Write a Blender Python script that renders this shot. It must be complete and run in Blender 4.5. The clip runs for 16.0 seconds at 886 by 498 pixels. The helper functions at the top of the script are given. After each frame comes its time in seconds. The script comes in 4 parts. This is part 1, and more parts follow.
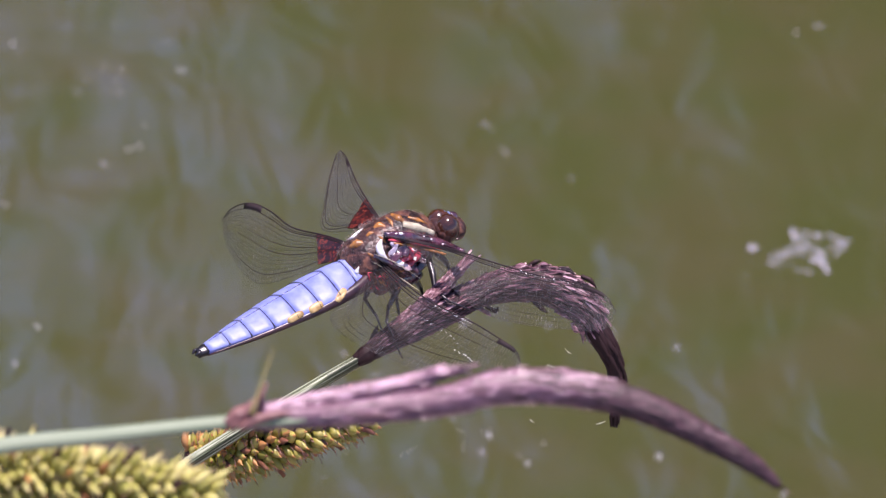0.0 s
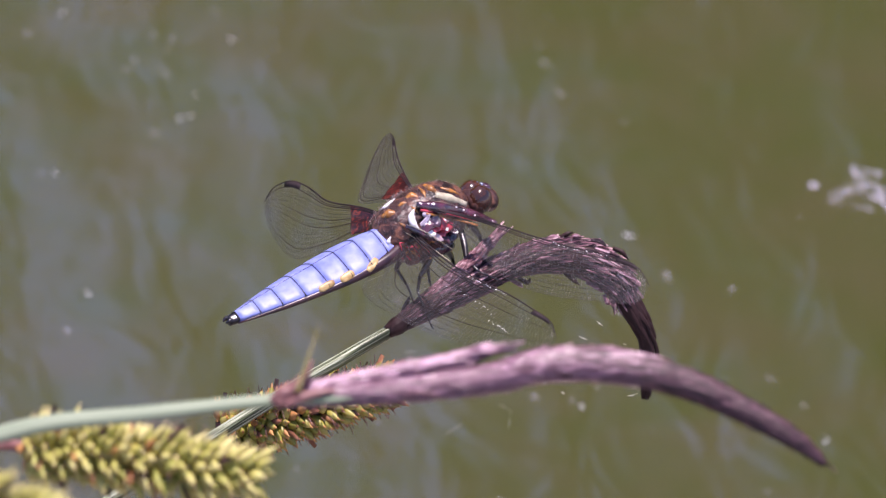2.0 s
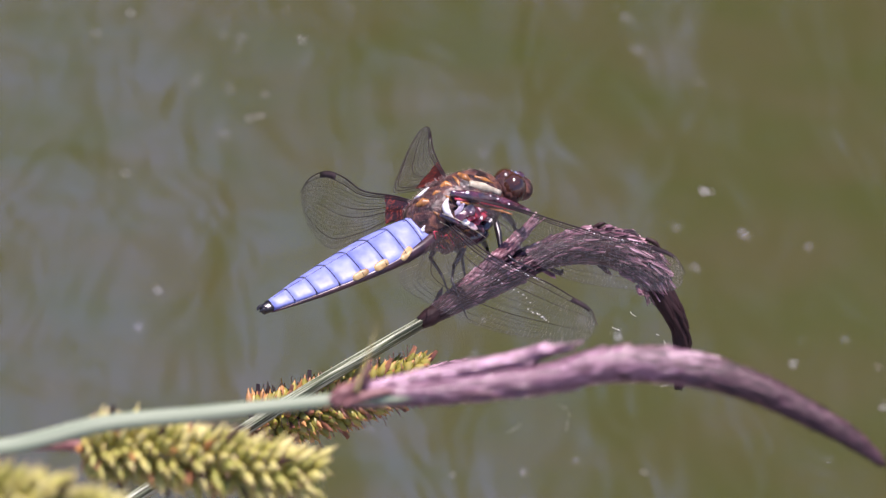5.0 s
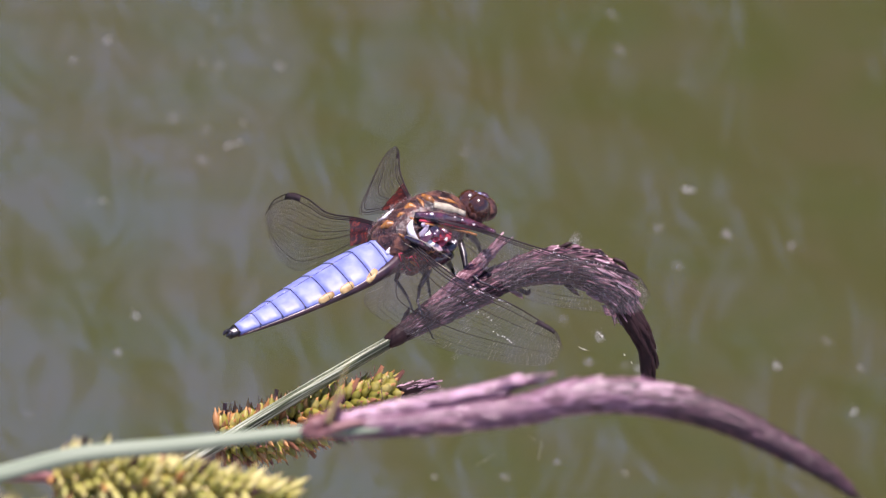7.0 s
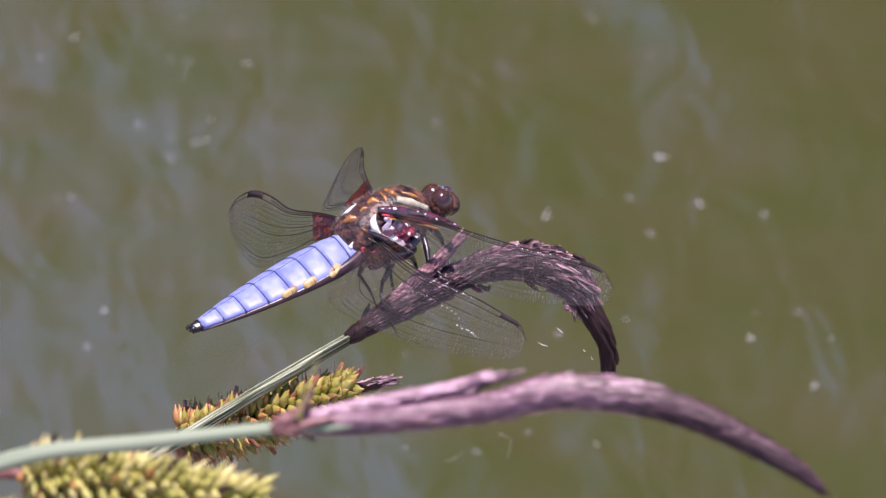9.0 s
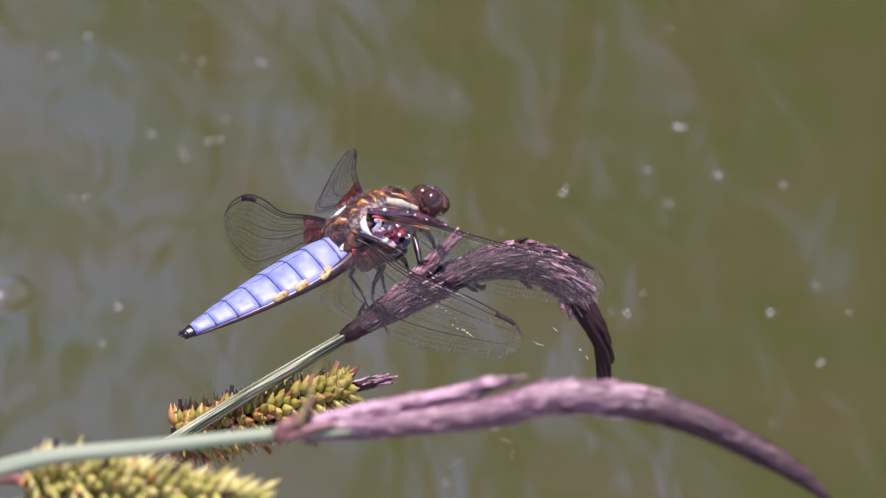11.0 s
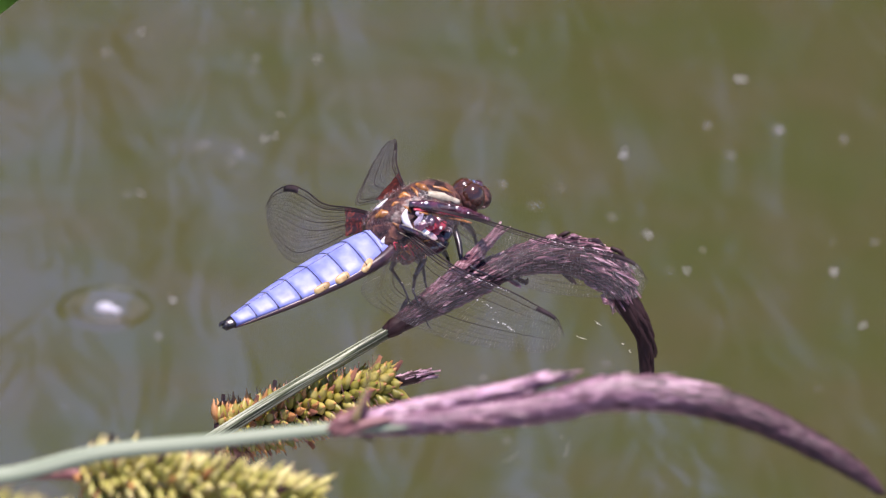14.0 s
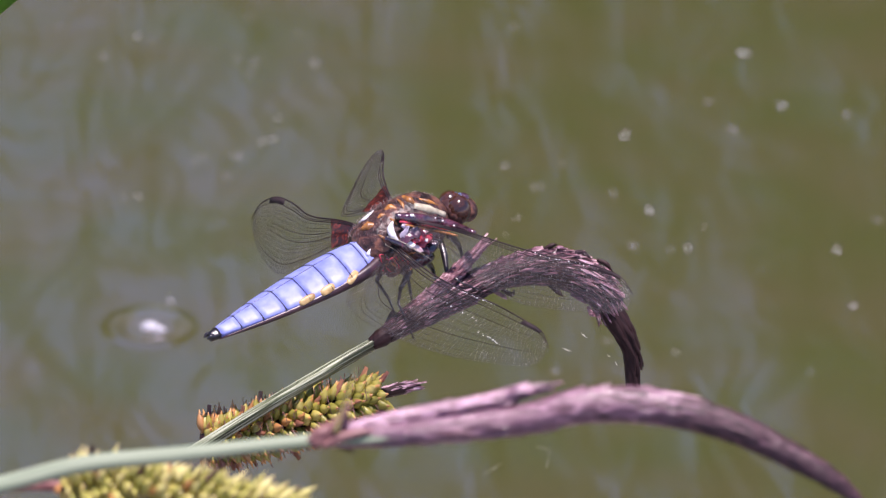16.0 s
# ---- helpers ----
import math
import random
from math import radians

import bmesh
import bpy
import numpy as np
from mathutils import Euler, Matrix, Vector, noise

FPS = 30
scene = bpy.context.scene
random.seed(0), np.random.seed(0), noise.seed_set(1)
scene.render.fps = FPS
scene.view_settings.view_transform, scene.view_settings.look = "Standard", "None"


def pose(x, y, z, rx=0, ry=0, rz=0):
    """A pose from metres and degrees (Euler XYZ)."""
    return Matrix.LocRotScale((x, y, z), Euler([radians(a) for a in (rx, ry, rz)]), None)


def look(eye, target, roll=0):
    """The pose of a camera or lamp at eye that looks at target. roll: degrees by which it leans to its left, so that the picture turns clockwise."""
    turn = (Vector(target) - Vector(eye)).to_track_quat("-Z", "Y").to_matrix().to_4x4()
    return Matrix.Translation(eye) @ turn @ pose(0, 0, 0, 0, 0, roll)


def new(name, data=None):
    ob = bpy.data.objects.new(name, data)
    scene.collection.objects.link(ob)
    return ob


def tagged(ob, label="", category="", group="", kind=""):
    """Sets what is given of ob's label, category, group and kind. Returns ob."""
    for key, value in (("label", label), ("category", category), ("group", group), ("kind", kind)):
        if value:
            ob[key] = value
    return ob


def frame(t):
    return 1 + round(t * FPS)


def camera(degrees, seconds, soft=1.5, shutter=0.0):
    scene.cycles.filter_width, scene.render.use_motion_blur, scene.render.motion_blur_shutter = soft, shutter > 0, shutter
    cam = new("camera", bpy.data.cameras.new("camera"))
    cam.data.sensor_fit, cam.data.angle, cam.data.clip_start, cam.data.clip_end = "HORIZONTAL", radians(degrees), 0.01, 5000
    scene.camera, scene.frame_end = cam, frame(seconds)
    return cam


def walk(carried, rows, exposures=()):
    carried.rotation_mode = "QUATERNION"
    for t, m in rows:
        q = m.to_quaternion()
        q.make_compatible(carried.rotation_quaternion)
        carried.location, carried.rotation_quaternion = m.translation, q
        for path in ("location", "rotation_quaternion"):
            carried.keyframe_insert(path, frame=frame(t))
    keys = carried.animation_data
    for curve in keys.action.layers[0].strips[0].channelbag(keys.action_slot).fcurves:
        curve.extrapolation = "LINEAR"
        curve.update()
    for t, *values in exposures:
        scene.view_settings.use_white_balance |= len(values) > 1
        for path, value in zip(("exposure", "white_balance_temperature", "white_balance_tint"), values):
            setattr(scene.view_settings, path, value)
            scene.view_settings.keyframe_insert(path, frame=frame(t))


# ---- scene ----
from mathutils.bvhtree import BVHTree

# The path: a long lens on the bank, turned by hand; U is one unit of the plan across the line of sight.
DIST, FIELD = 2.0, 3.3278
U = 2 * math.tan(radians(FIELD) / 2) * DIST / 1568
TURN = FIELD / 1568
FOCUS = Vector((0.0, 0.0, 0.16))
EYE = FOCUS + DIST * Vector((0.0, -math.cos(radians(28)), math.sin(radians(28))))
VIEW = look(EYE, FOCUS)
VIEW.translation = FOCUS

# seconds; turn of the camera; sway of the front sedge; sway and lean of the perch; sway and lean of the dragonfly
ROWS = (
    (0, -157.3, 73.0, 4.3, -6.5, 156.3, 109.0, -1.4, 150.8, 108.5, 0.2),
    (0.5, -146.2, 61.6, 7.7, 4.4, -18.8, -14.6, 0.9, -3.8, 1.4, 3.6),
    (1, -139.0, 31.3, -9.5, 3.2, 132.0, 104.7, -1.5, 123.5, 100.7, -0.4),
    (1.5, -123.8, 32.0, -14.7, 0.5, -23.2, -17.0, 0.5, -17.2, -8.0, 2.3),
    (2, -77.7, 22.7, 5.7, 4.3, 133.7, 109.3, -1.7, 127.2, 104.8, -0.6),
    (2.5, -55.5, 3.4, 6.5, -5.9, -2.5, -25.4, 0.5, -5.5, -22.9, 0.1),
    (3, -36.0, 22.0, 0.0, 0.0, 111.0, 100.0, -1.6, 110.0, 91.5, -0.7),
    (3.5, 0.0, 0.0, 0.0, 0.0, 0.0, 0.0, -0.0, 0.0, 0.0, -0.0),
    (4, 41.0, 16.5, 0.0, 0.0, 91.0, 99.5, -1.5, 91.5, 88.5, -1.3),
    (4.2, 38.5, 8.0, 0.5, 0.0, 75.5, 74.0, -1.2, 76.5, 76.0, -0.9),
    (4.47, 36.0, 11.0, 0.5, -0.5, 17.0, 14.0, -0.4, 18.0, 13.0, -0.1),
    (4.98, 31.0, 27.0, 1.0, -1.0, 84.0, 88.0, -1.6, 80.0, 80.0, -0.6),
    (5.5, 25.0, 47.0, 1.5, -1.5, 24.0, 24.0, -0.8, 22.0, 22.0, 0.1),
    (6.02, 18.0, 65.0, 2.0, -1.5, 78.0, 78.0, -1.7, 72.0, 72.0, 0.2),
    (6.3, 14.0, 73.0, 2.5, -1.8, 63.0, 63.0, -1.5, 61.5, 58.0, 0.3),
    (6.5, 4.3, 79.1, 3.7, -3.6, 34.7, 30.9, -1.2, 29.2, 27.9, 0.3),
    (7, -17.9, 81.1, -0.1, 1.7, 73.9, 69.9, -1.7, 66.4, 66.4, 0.3),
    (7.5, -35.7, 80.0, 4.0, 3.8, 38.7, 42.0, -1.3, 34.2, 38.5, 0.6),
    (8, -60.5, 88.4, -10.0, -0.2, 59.5, 67.6, -1.7, 56.0, 63.6, 0.7),
    (8.5, -85.2, 94.4, -10.0, 0.4, 35.2, 43.6, -1.4, 31.2, 38.1, 0.6),
    (9, -84.5, 79.3, 12.5, -2.0, 69.5, 64.7, -1.6, 67.5, 58.7, 0.4),
    (9.2, -87.0, 86.0, 4.0, 4.0, 74.0, 73.0, -1.7, 73.0, 68.0, 0.4),
    (9.64, -86.0, 85.0, 3.0, 4.0, 44.0, 49.0, -1.5, 38.0, 45.0, 0.7),
    (10.16, -83.0, 83.0, 2.0, 4.0, 62.0, 65.0, -1.6, 56.0, 61.0, 1.0),
    (10.67, -79.0, 81.0, 1.0, 4.5, 34.0, 50.0, -1.5, 26.0, 50.0, 1.5),
    (11.3, -64.0, 83.0, 0.5, 4.5, 56.0, 69.0, -1.6, 45.5, 70.0, 1.8),
    (11.5, -71.4, 77.6, -0.1, 4.9, 36.4, 54.4, -1.5, 24.9, 56.9, 2.0),
    (12, -68.3, 89.1, -8.7, 2.4, 35.3, 55.9, -1.5, 20.3, 57.4, 1.6),
    (12.5, -53.1, 81.1, -2.4, -1.1, 33.1, 56.9, -1.5, 20.6, 53.9, 1.0),
    (13, -35.0, 93.1, 4.0, -4.1, 38.0, 54.9, -1.5, 27.0, 54.4, 1.4),
    (13.5, -23.4, 95.6, 0.4, -3.6, 33.4, 52.4, -1.5, 19.9, 46.9, 0.3),
    (14, 12.3, 81.6, 17.2, -3.6, 39.7, 50.4, -1.4, 27.7, 47.9, 1.1),
    (14.5, 10.9, 78.6, 5.6, -0.1, 29.1, 50.4, -1.4, 15.6, 46.4, 0.8),
    (15, -3.5, 86.6, -12.0, 3.4, 23.5, 55.4, -1.5, 10.0, 51.4, 0.6),
    (15.5, 11.2, 73.1, -0.2, -5.1, 34.8, 58.9, -1.5, 21.3, 54.9, 0.8),
    (16, -1.2, 91.6, -3.8, 6.9, 29.2, 61.4, -1.6, 15.7, 58.9, 0.7),
)

cam = camera(FIELD, 16.0, soft=1.4)
cam.data.dof.use_dof = True
cam.data.dof.focus_distance = DIST
cam.data.dof.aperture_fstop = 74
walk(cam, [(r[0], look(EYE, FOCUS) @ pose(0, 0, 0, r[2] * TURN, r[1] * TURN, 0)) for r in ROWS],
     [(0, 0.76, 6500, 30), (16, 0.76, 6500, 30)])

# ---- light ----
SUN = Vector((0.08, -0.07, 0.99)).normalized()
world = bpy.data.worlds.new("sky")
scene.world = world
world.use_nodes = True
wn = world.node_tree.nodes
sky = wn.new("ShaderNodeTexSky")
sky.sky_type, sky.sun_disc = "NISHITA", False
sky.ozone_density, sky.dust_density = 4.0, 0.0
sky.sun_elevation, sky.sun_rotation = math.asin(SUN.z), math.atan2(SUN.x, SUN.y)
world.node_tree.links.new(sky.outputs[0], wn["Background"].inputs[0])
wn["Background"].inputs[1].default_value = 0.115
sun = new("sun", bpy.data.lights.new("sun", "SUN"))
sun.data.energy, sun.data.angle, sun.data.color = 5.0, radians(0.53), (1.0, 0.95, 0.88)
sun.matrix_world = look(SUN * 30, (0, 0, 0))


# ---- materials ----
def material(name, stops, rough=0.5, scale=(1, 1, 1), noise_scale=300.0, detail=4.0, bump=0.0, bump_scale=800.0,
             spec=0.5, random_mix=0.0, sheen=0.0, metal=0.0, distort=0.0, coat=0.0, translucent=0.0, coord="Object", island=0.0, clear=0.0):
    """A noise-coloured surface. stops: (position, colour) rows; random_mix shifts the ramp from object to object."""
    m = bpy.data.materials.new(name)
    m.use_nodes = True
    nt = m.node_tree
    n, l = nt.nodes, nt.links
    bsdf = n["Principled BSDF"]
    tex = n.new("ShaderNodeTexCoord")
    mapping = n.new("ShaderNodeMapping")
    mapping.inputs["Scale"].default_value = scale
    l.new(tex.outputs[coord], mapping.inputs[0])
    no = n.new("ShaderNodeTexNoise")
    no.inputs["Scale"].default_value, no.inputs["Detail"].default_value = noise_scale, detail
    no.inputs["Distortion"].default_value = distort
    l.new(mapping.outputs[0], no.inputs["Vector"])
    value = no.outputs["Fac"]
    if random_mix:
        info = n.new("ShaderNodeObjectInfo")
        sub = n.new("ShaderNodeMath")
        sub.operation = "MULTIPLY_ADD"
        sub.inputs[1].default_value, sub.inputs[2].default_value = random_mix, -random_mix / 2
        l.new(info.outputs["Random"], sub.inputs[0])
        add = n.new("ShaderNodeMath")
        l.new(sub.outputs[0], add.inputs[0])
        l.new(value, add.inputs[1])
        value = add.outputs[0]
    if island:
        geo = n.new("ShaderNodeNewGeometry")
        each = n.new("ShaderNodeMath")
        each.operation = "MULTIPLY_ADD"
        each.inputs[1].default_value, each.inputs[2].default_value = island, -island / 2
        l.new(geo.outputs["Random Per Island"], each.inputs[0])
        both = n.new("ShaderNodeMath")
        l.new(each.outputs[0], both.inputs[0])
        l.new(value, both.inputs[1])
        value = both.outputs[0]
    ramp = n.new("ShaderNodeValToRGB")
    while len(ramp.color_ramp.elements) < len(stops):
        ramp.color_ramp.elements.new(0.5)
    for e, (p, c) in zip(ramp.color_ramp.elements, stops):
        e.position, e.color = p, (*c, 1)
    l.new(value, ramp.inputs[0])
    l.new(ramp.outputs[0], bsdf.inputs["Base Color"])
    bsdf.inputs["Roughness"].default_value = rough
    bsdf.inputs["Specular IOR Level"].default_value = spec
    bsdf.inputs["Sheen Weight"].default_value = sheen
    bsdf.inputs["Metallic"].default_value = metal
    bsdf.inputs["Coat Weight"].default_value = coat
    if bump:
        nb = n.new("ShaderNodeTexNoise")
        nb.inputs["Scale"].default_value, nb.inputs["Detail"].default_value = bump_scale, 5.0
        l.new(mapping.outputs[0], nb.inputs["Vector"])
        bu = n.new("ShaderNodeBump")
        bu.inputs["Strength"].default_value, bu.inputs["Distance"].default_value = bump, 0.0003
        l.new(nb.outputs["Fac"], bu.inputs["Height"])
        l.new(bu.outputs[0], bsdf.inputs["Normal"])
    if clear:
        see = n.new("ShaderNodeBsdfTransparent")
        part_clear = n.new("ShaderNodeMixShader")
        part_clear.inputs[0].default_value = clear
        l.new(bsdf.outputs[0], part_clear.inputs[1])
        l.new(see.outputs[0], part_clear.inputs[2])
        l.new(part_clear.outputs[0], n["Material Output"].inputs[0])
    if translucent:
        tr = n.new("ShaderNodeBsdfTranslucent")
        mix = n.new("ShaderNodeMixShader")
        mix.inputs[0].default_value = translucent
        l.new(ramp.outputs[0], tr.inputs[0])
        l.new(bsdf.outputs[0], mix.inputs[1])
        l.new(tr.outputs[0], mix.inputs[2])
        l.new(mix.outputs[0], n["Material Output"].inputs[0])
    return m


def water_material():
    m = bpy.data.materials.new("pond_water")
    m.use_nodes = True
    n, l = m.node_tree.nodes, m.node_tree.links
    bsdf = n["Principled BSDF"]
    tex = n.new("ShaderNodeTexCoord")
    big = n.new("ShaderNodeTexNoise")
    big.inputs["Scale"].default_value, big.inputs["Detail"].default_value = 46.0, 6.0
    l.new(tex.outputs["Object"], big.inputs["Vector"])
    ramp = n.new("ShaderNodeValToRGB")
    e = ramp.color_ramp.elements
    e[0].position, e[0].color = 0.36, (0.048, 0.0545, 0.015, 1)
    e[1].position, e[1].color = 0.64, (0.058, 0.0555, 0.021, 1)
    l.new(big.outputs["Fac"], ramp.inputs[0])
    l.new(ramp.outputs[0], bsdf.inputs["Base Color"])
    bsdf.inputs["Roughness"].default_value = 0.115
    bsdf.inputs["IOR"].default_value = 2.0
    bsdf.inputs["Specular IOR Level"].default_value = 1.0
    bsdf.inputs["Specular Tint"].default_value = (1.0, 0.80, 0.89, 1)
    mp = n.new("ShaderNodeMapping")
    mp.inputs["Scale"].default_value = (27, 14, 1)
    mp.inputs["Rotation"].default_value = (0, 0, radians(6))
    l.new(tex.outputs["Object"], mp.inputs[0])
    rip = n.new("ShaderNodeTexNoise")
    rip.inputs["Scale"].default_value, rip.inputs["Detail"].default_value = 1.0, 1.2
    rip.inputs["Distortion"].default_value = 0.3
    l.new(mp.outputs[0], rip.inputs["Vector"])
    fine = n.new("ShaderNodeTexNoise")
    fine.inputs["Scale"].default_value, fine.inputs["Detail"].default_value = 1.0, 2.0
    flat = n.new("ShaderNodeMapping")
    flat.inputs["Scale"].default_value = (78, 30, 1)
    flat.inputs["Rotation"].default_value = (0, 0, radians(-9))
    fine.inputs["Distortion"].default_value = 0.5
    l.new(tex.outputs["Object"], flat.inputs[0])
    l.new(flat.outputs[0], fine.inputs["Vector"])
    mix = n.new("ShaderNodeMath")
    mix.operation = "MULTIPLY_ADD"
    mix.inputs[1].default_value = 0.30
    l.new(fine.outputs["Fac"], mix.inputs[0])
    l.new(rip.outputs["Fac"], mix.inputs[2])
    wide = n.new("ShaderNodeMapping")
    wide.inputs["Scale"].default_value = (22, 80, 1)
    l.new(tex.outputs["Object"], wide.inputs[0])
    lap = n.new("ShaderNodeTexNoise")
    lap.inputs["Scale"].default_value, lap.inputs["Detail"].default_value = 1.0, 1.0
    l.new(wide.outputs[0], lap.inputs["Vector"])
    both = n.new("ShaderNodeMath")
    both.operation = "MULTIPLY_ADD"
    both.inputs[1].default_value = 0.07
    l.new(lap.outputs["Fac"], both.inputs[0])
    l.new(mix.outputs[0], both.inputs[2])
    bu = n.new("ShaderNodeBump")
    bu.inputs["Strength"].default_value, bu.inputs["Distance"].default_value = 1.0, 0.0012
    l.new(both.outputs[0], bu.inputs["Height"])
    l.new(bu.outputs[0], bsdf.inputs["Normal"])
    return m


def wing_material():
    """A clear membrane: mostly see-through, with a thin gloss and a little milky scatter."""
    m = bpy.data.materials.new("wing_membrane")
    m.use_nodes = True
    n, l = m.node_tree.nodes, m.node_tree.links
    n.remove(n["Principled BSDF"])
    clear, gloss, milk = n.new("ShaderNodeBsdfTransparent"), n.new("ShaderNodeBsdfGlossy"), n.new("ShaderNodeBsdfDiffuse")
    clear.inputs[0].default_value = (0.90, 0.895, 0.91, 1)
    gloss.inputs["Roughness"].default_value = 0.4
    gloss.inputs["Color"].default_value = (0.9, 0.9, 1.0, 1)
    milk.inputs[0].default_value = (0.55, 0.54, 0.55, 1)
    tex, no, bu = n.new("ShaderNodeTexCoord"), n.new("ShaderNodeTexNoise"), n.new("ShaderNodeBump")
    no.inputs["Scale"].default_value = 900
    l.new(tex.outputs["Object"], no.inputs["Vector"])
    bu.inputs["Strength"].default_value, bu.inputs["Distance"].default_value = 0.15, 0.0002
    l.new(no.outputs["Fac"], bu.inputs["Height"])
    l.new(bu.outputs[0], gloss.inputs["Normal"])
    a, b = n.new("ShaderNodeMixShader"), n.new("ShaderNodeMixShader")
    a.inputs[0].default_value, b.inputs[0].default_value = 0.018, 0.002
    l.new(clear.outputs[0], a.inputs[1])
    l.new(milk.outputs[0], a.inputs[2])
    l.new(a.outputs[0], b.inputs[1])
    l.new(gloss.outputs[0], b.inputs[2])
    l.new(b.outputs[0], n["Material Output"].inputs[0])
    return m


WATER = water_material()
MEMBRANE = wing_material()
CULM = material("green_culm", [(0.41, (0.026, 0.034, 0.016)), (0.5, (0.10, 0.12, 0.06)), (0.6, (0.38, 0.41, 0.30))], 0.5, (0.06, 1, 1), 1500, detail=2, bump=0.2, spec=0.3, coord="UV")
CULM_PALE = material("pale_green_culm", [(0.3, (0.14, 0.19, 0.12)), (0.7, (0.26, 0.30, 0.21))], 0.55, (0.05, 1, 1), 1100, detail=2, bump=0.15, spec=0.3, coord="UV")
GLUME = material("purple_brown_glume", [(0.30, (0.020, 0.006, 0.010)), (0.5, (0.22, 0.090, 0.118)), (0.75, (0.72, 0.48, 0.56))], 0.3, (2, 26, 26), 130,
                 bump=0.7, random_mix=0.35, island=0.3, spec=0.65)
GLUME_SOFT = material("rosy_brown_glume", [(0.22, (0.07, 0.02, 0.034)), (0.5, (0.135, 0.050, 0.080)), (0.85, (0.60, 0.36, 0.47))], 0.3, (3, 14, 14), 120,
                      bump=0.25, random_mix=0.28, island=0.25, spec=0.8, sheen=0.1)
GLUME_PINK = material("pinkish_glume", [(0.25, (0.09, 0.028, 0.036)), (0.5, (0.27, 0.125, 0.15)), (0.8, (0.74, 0.54, 0.58))], 0.35, (2, 26, 26), 130, bump=0.5, random_mix=0.3, island=0.3, spec=0.5)
# darker copy of the rosy glume, holds the shade of the spike's outer end
GLUME_SHADED = material("shaded_purple_glume", [(0.25, (0.018, 0.007, 0.010)), (0.5, (0.060, 0.026, 0.033)), (0.85, (0.23, 0.125, 0.16))], 0.4, (3, 14, 14), 120, bump=0.3,
                      random_mix=0.15, island=0.18, spec=0.4)
GLUME_CORE = material("dark_spike_core", [(0.3, (0.009, 0.004, 0.004)), (0.7, (0.036, 0.014, 0.015))], 0.6, (0.25, 1, 1), 1300, bump=0.7, bump_scale=1500, coord="UV", spec=0.25)
ROSY_CORE = material("rosy_spike_core", [(0.28, (0.035, 0.012, 0.018)), (0.5, (0.095, 0.038, 0.052)), (0.78, (0.30, 0.17, 0.21))], 0.5, (0.22, 1, 1), 1500, bump=0.9, bump_scale=1600, coord="UV")
BRACT = material("reddish_bract", [(0.3, (0.10, 0.036, 0.042)), (0.7, (0.27, 0.13, 0.115))], 0.5, (1, 5, 5), 200, bump=0.3)
UTRICLE = material("yellow_green_utricle", [(0.1, (0.16, 0.16, 0.025)), (0.5, (0.38, 0.34, 0.06)), (0.9, (0.62, 0.52, 0.17))], 0.42, (1, 1, 1), 500,
                   bump=0.25, random_mix=0.5, translucent=0.3)
UTRICLE_PALE = material("pale_yellow_utricle", [(0.1, (0.25, 0.27, 0.05)), (0.5, (0.46, 0.43, 0.11)), (0.9, (0.72, 0.65, 0.28))], 0.5, (1, 1, 1), 500, bump=0.2, random_mix=0.5, translucent=0.2)
SCALE = material("red_brown_scale", [(0.2, (0.10, 0.03, 0.025)), (0.8, (0.30, 0.13, 0.07))], 0.45, (1, 1, 1), 500, random_mix=0.5)
UTRICLE_OLD = material("orange_brown_utricle", [(0.1, (0.16, 0.045, 0.02)), (0.6, (0.42, 0.21, 0.07))], 0.45, (1, 1, 1), 500, bump=0.25, random_mix=0.5)
PALE_BEAK = material("pale_yellow_beak", [(0.2, (0.30, 0.24, 0.08)), (0.8, (0.52, 0.42, 0.18))], 0.45, (1, 1, 1), 600, random_mix=0.5)
BEAK = material("brown_beak", [(0.2, (0.18, 0.06, 0.02)), (0.8, (0.48, 0.24, 0.07))], 0.45, (1, 1, 1), 600, random_mix=0.5)
LEAF = material("green_leaf", [(0.3, (0.14, 0.34, 0.03)), (0.7, (0.24, 0.50, 0.07))], 0.4, (1, 8, 8), 60, bump=0.2, translucent=0.5)
BLUE = material("powder_blue_abdomen", [(0.3, (0.125, 0.150, 0.46)), (0.5, (0.180, 0.213, 0.52)), (0.75, (0.25, 0.285, 0.58))], 0.45, (1, 1, 1), 700,
                detail=9, bump=0.08, bump_scale=2500, spec=0.35, sheen=0.15)
BLACK = material("black_chitin", [(0.3, (0.006, 0.005, 0.008)), (0.7, (0.02, 0.015, 0.02))], 0.28, noise_scale=600, spec=0.6)
BROWN = material("brown_thorax", [(0.38, (0.014, 0.008, 0.008)), (0.52, (0.060, 0.026, 0.024)), (0.70, (0.19, 0.080, 0.050))], 0.34, noise_scale=620, detail=6, distort=1.2,
                 bump=0.7, bump_scale=1500, spec=0.4)
ORANGE = material("orange_brown_patch", [(0.35, (0.08, 0.03, 0.012)), (0.6, (0.40, 0.16, 0.035))], 0.4, noise_scale=700, bump=0.3)
CREAM = material("cream_stripe", [(0.35, (0.22, 0.19, 0.13)), (0.7, (0.52, 0.48, 0.36))], 0.35, noise_scale=700, bump=0.2)
WHITE = material("white_plate_and_glint", [(0.3, (0.62, 0.60, 0.62)), (0.7, (0.85, 0.84, 0.86))], 0.2, noise_scale=600, coat=0.5)
SPOT = material("yellow_spot", [(0.35, (0.24, 0.14, 0.05)), (0.65, (0.47, 0.34, 0.15))], 0.45, noise_scale=900)
EYE_BROWN = material("brown_compound_eye", [(0.35, (0.016, 0.007, 0.006)), (0.65, (0.085, 0.027, 0.013))], 0.16, noise_scale=420, distort=1.0, bump=0.5, bump_scale=420, spec=0.8)
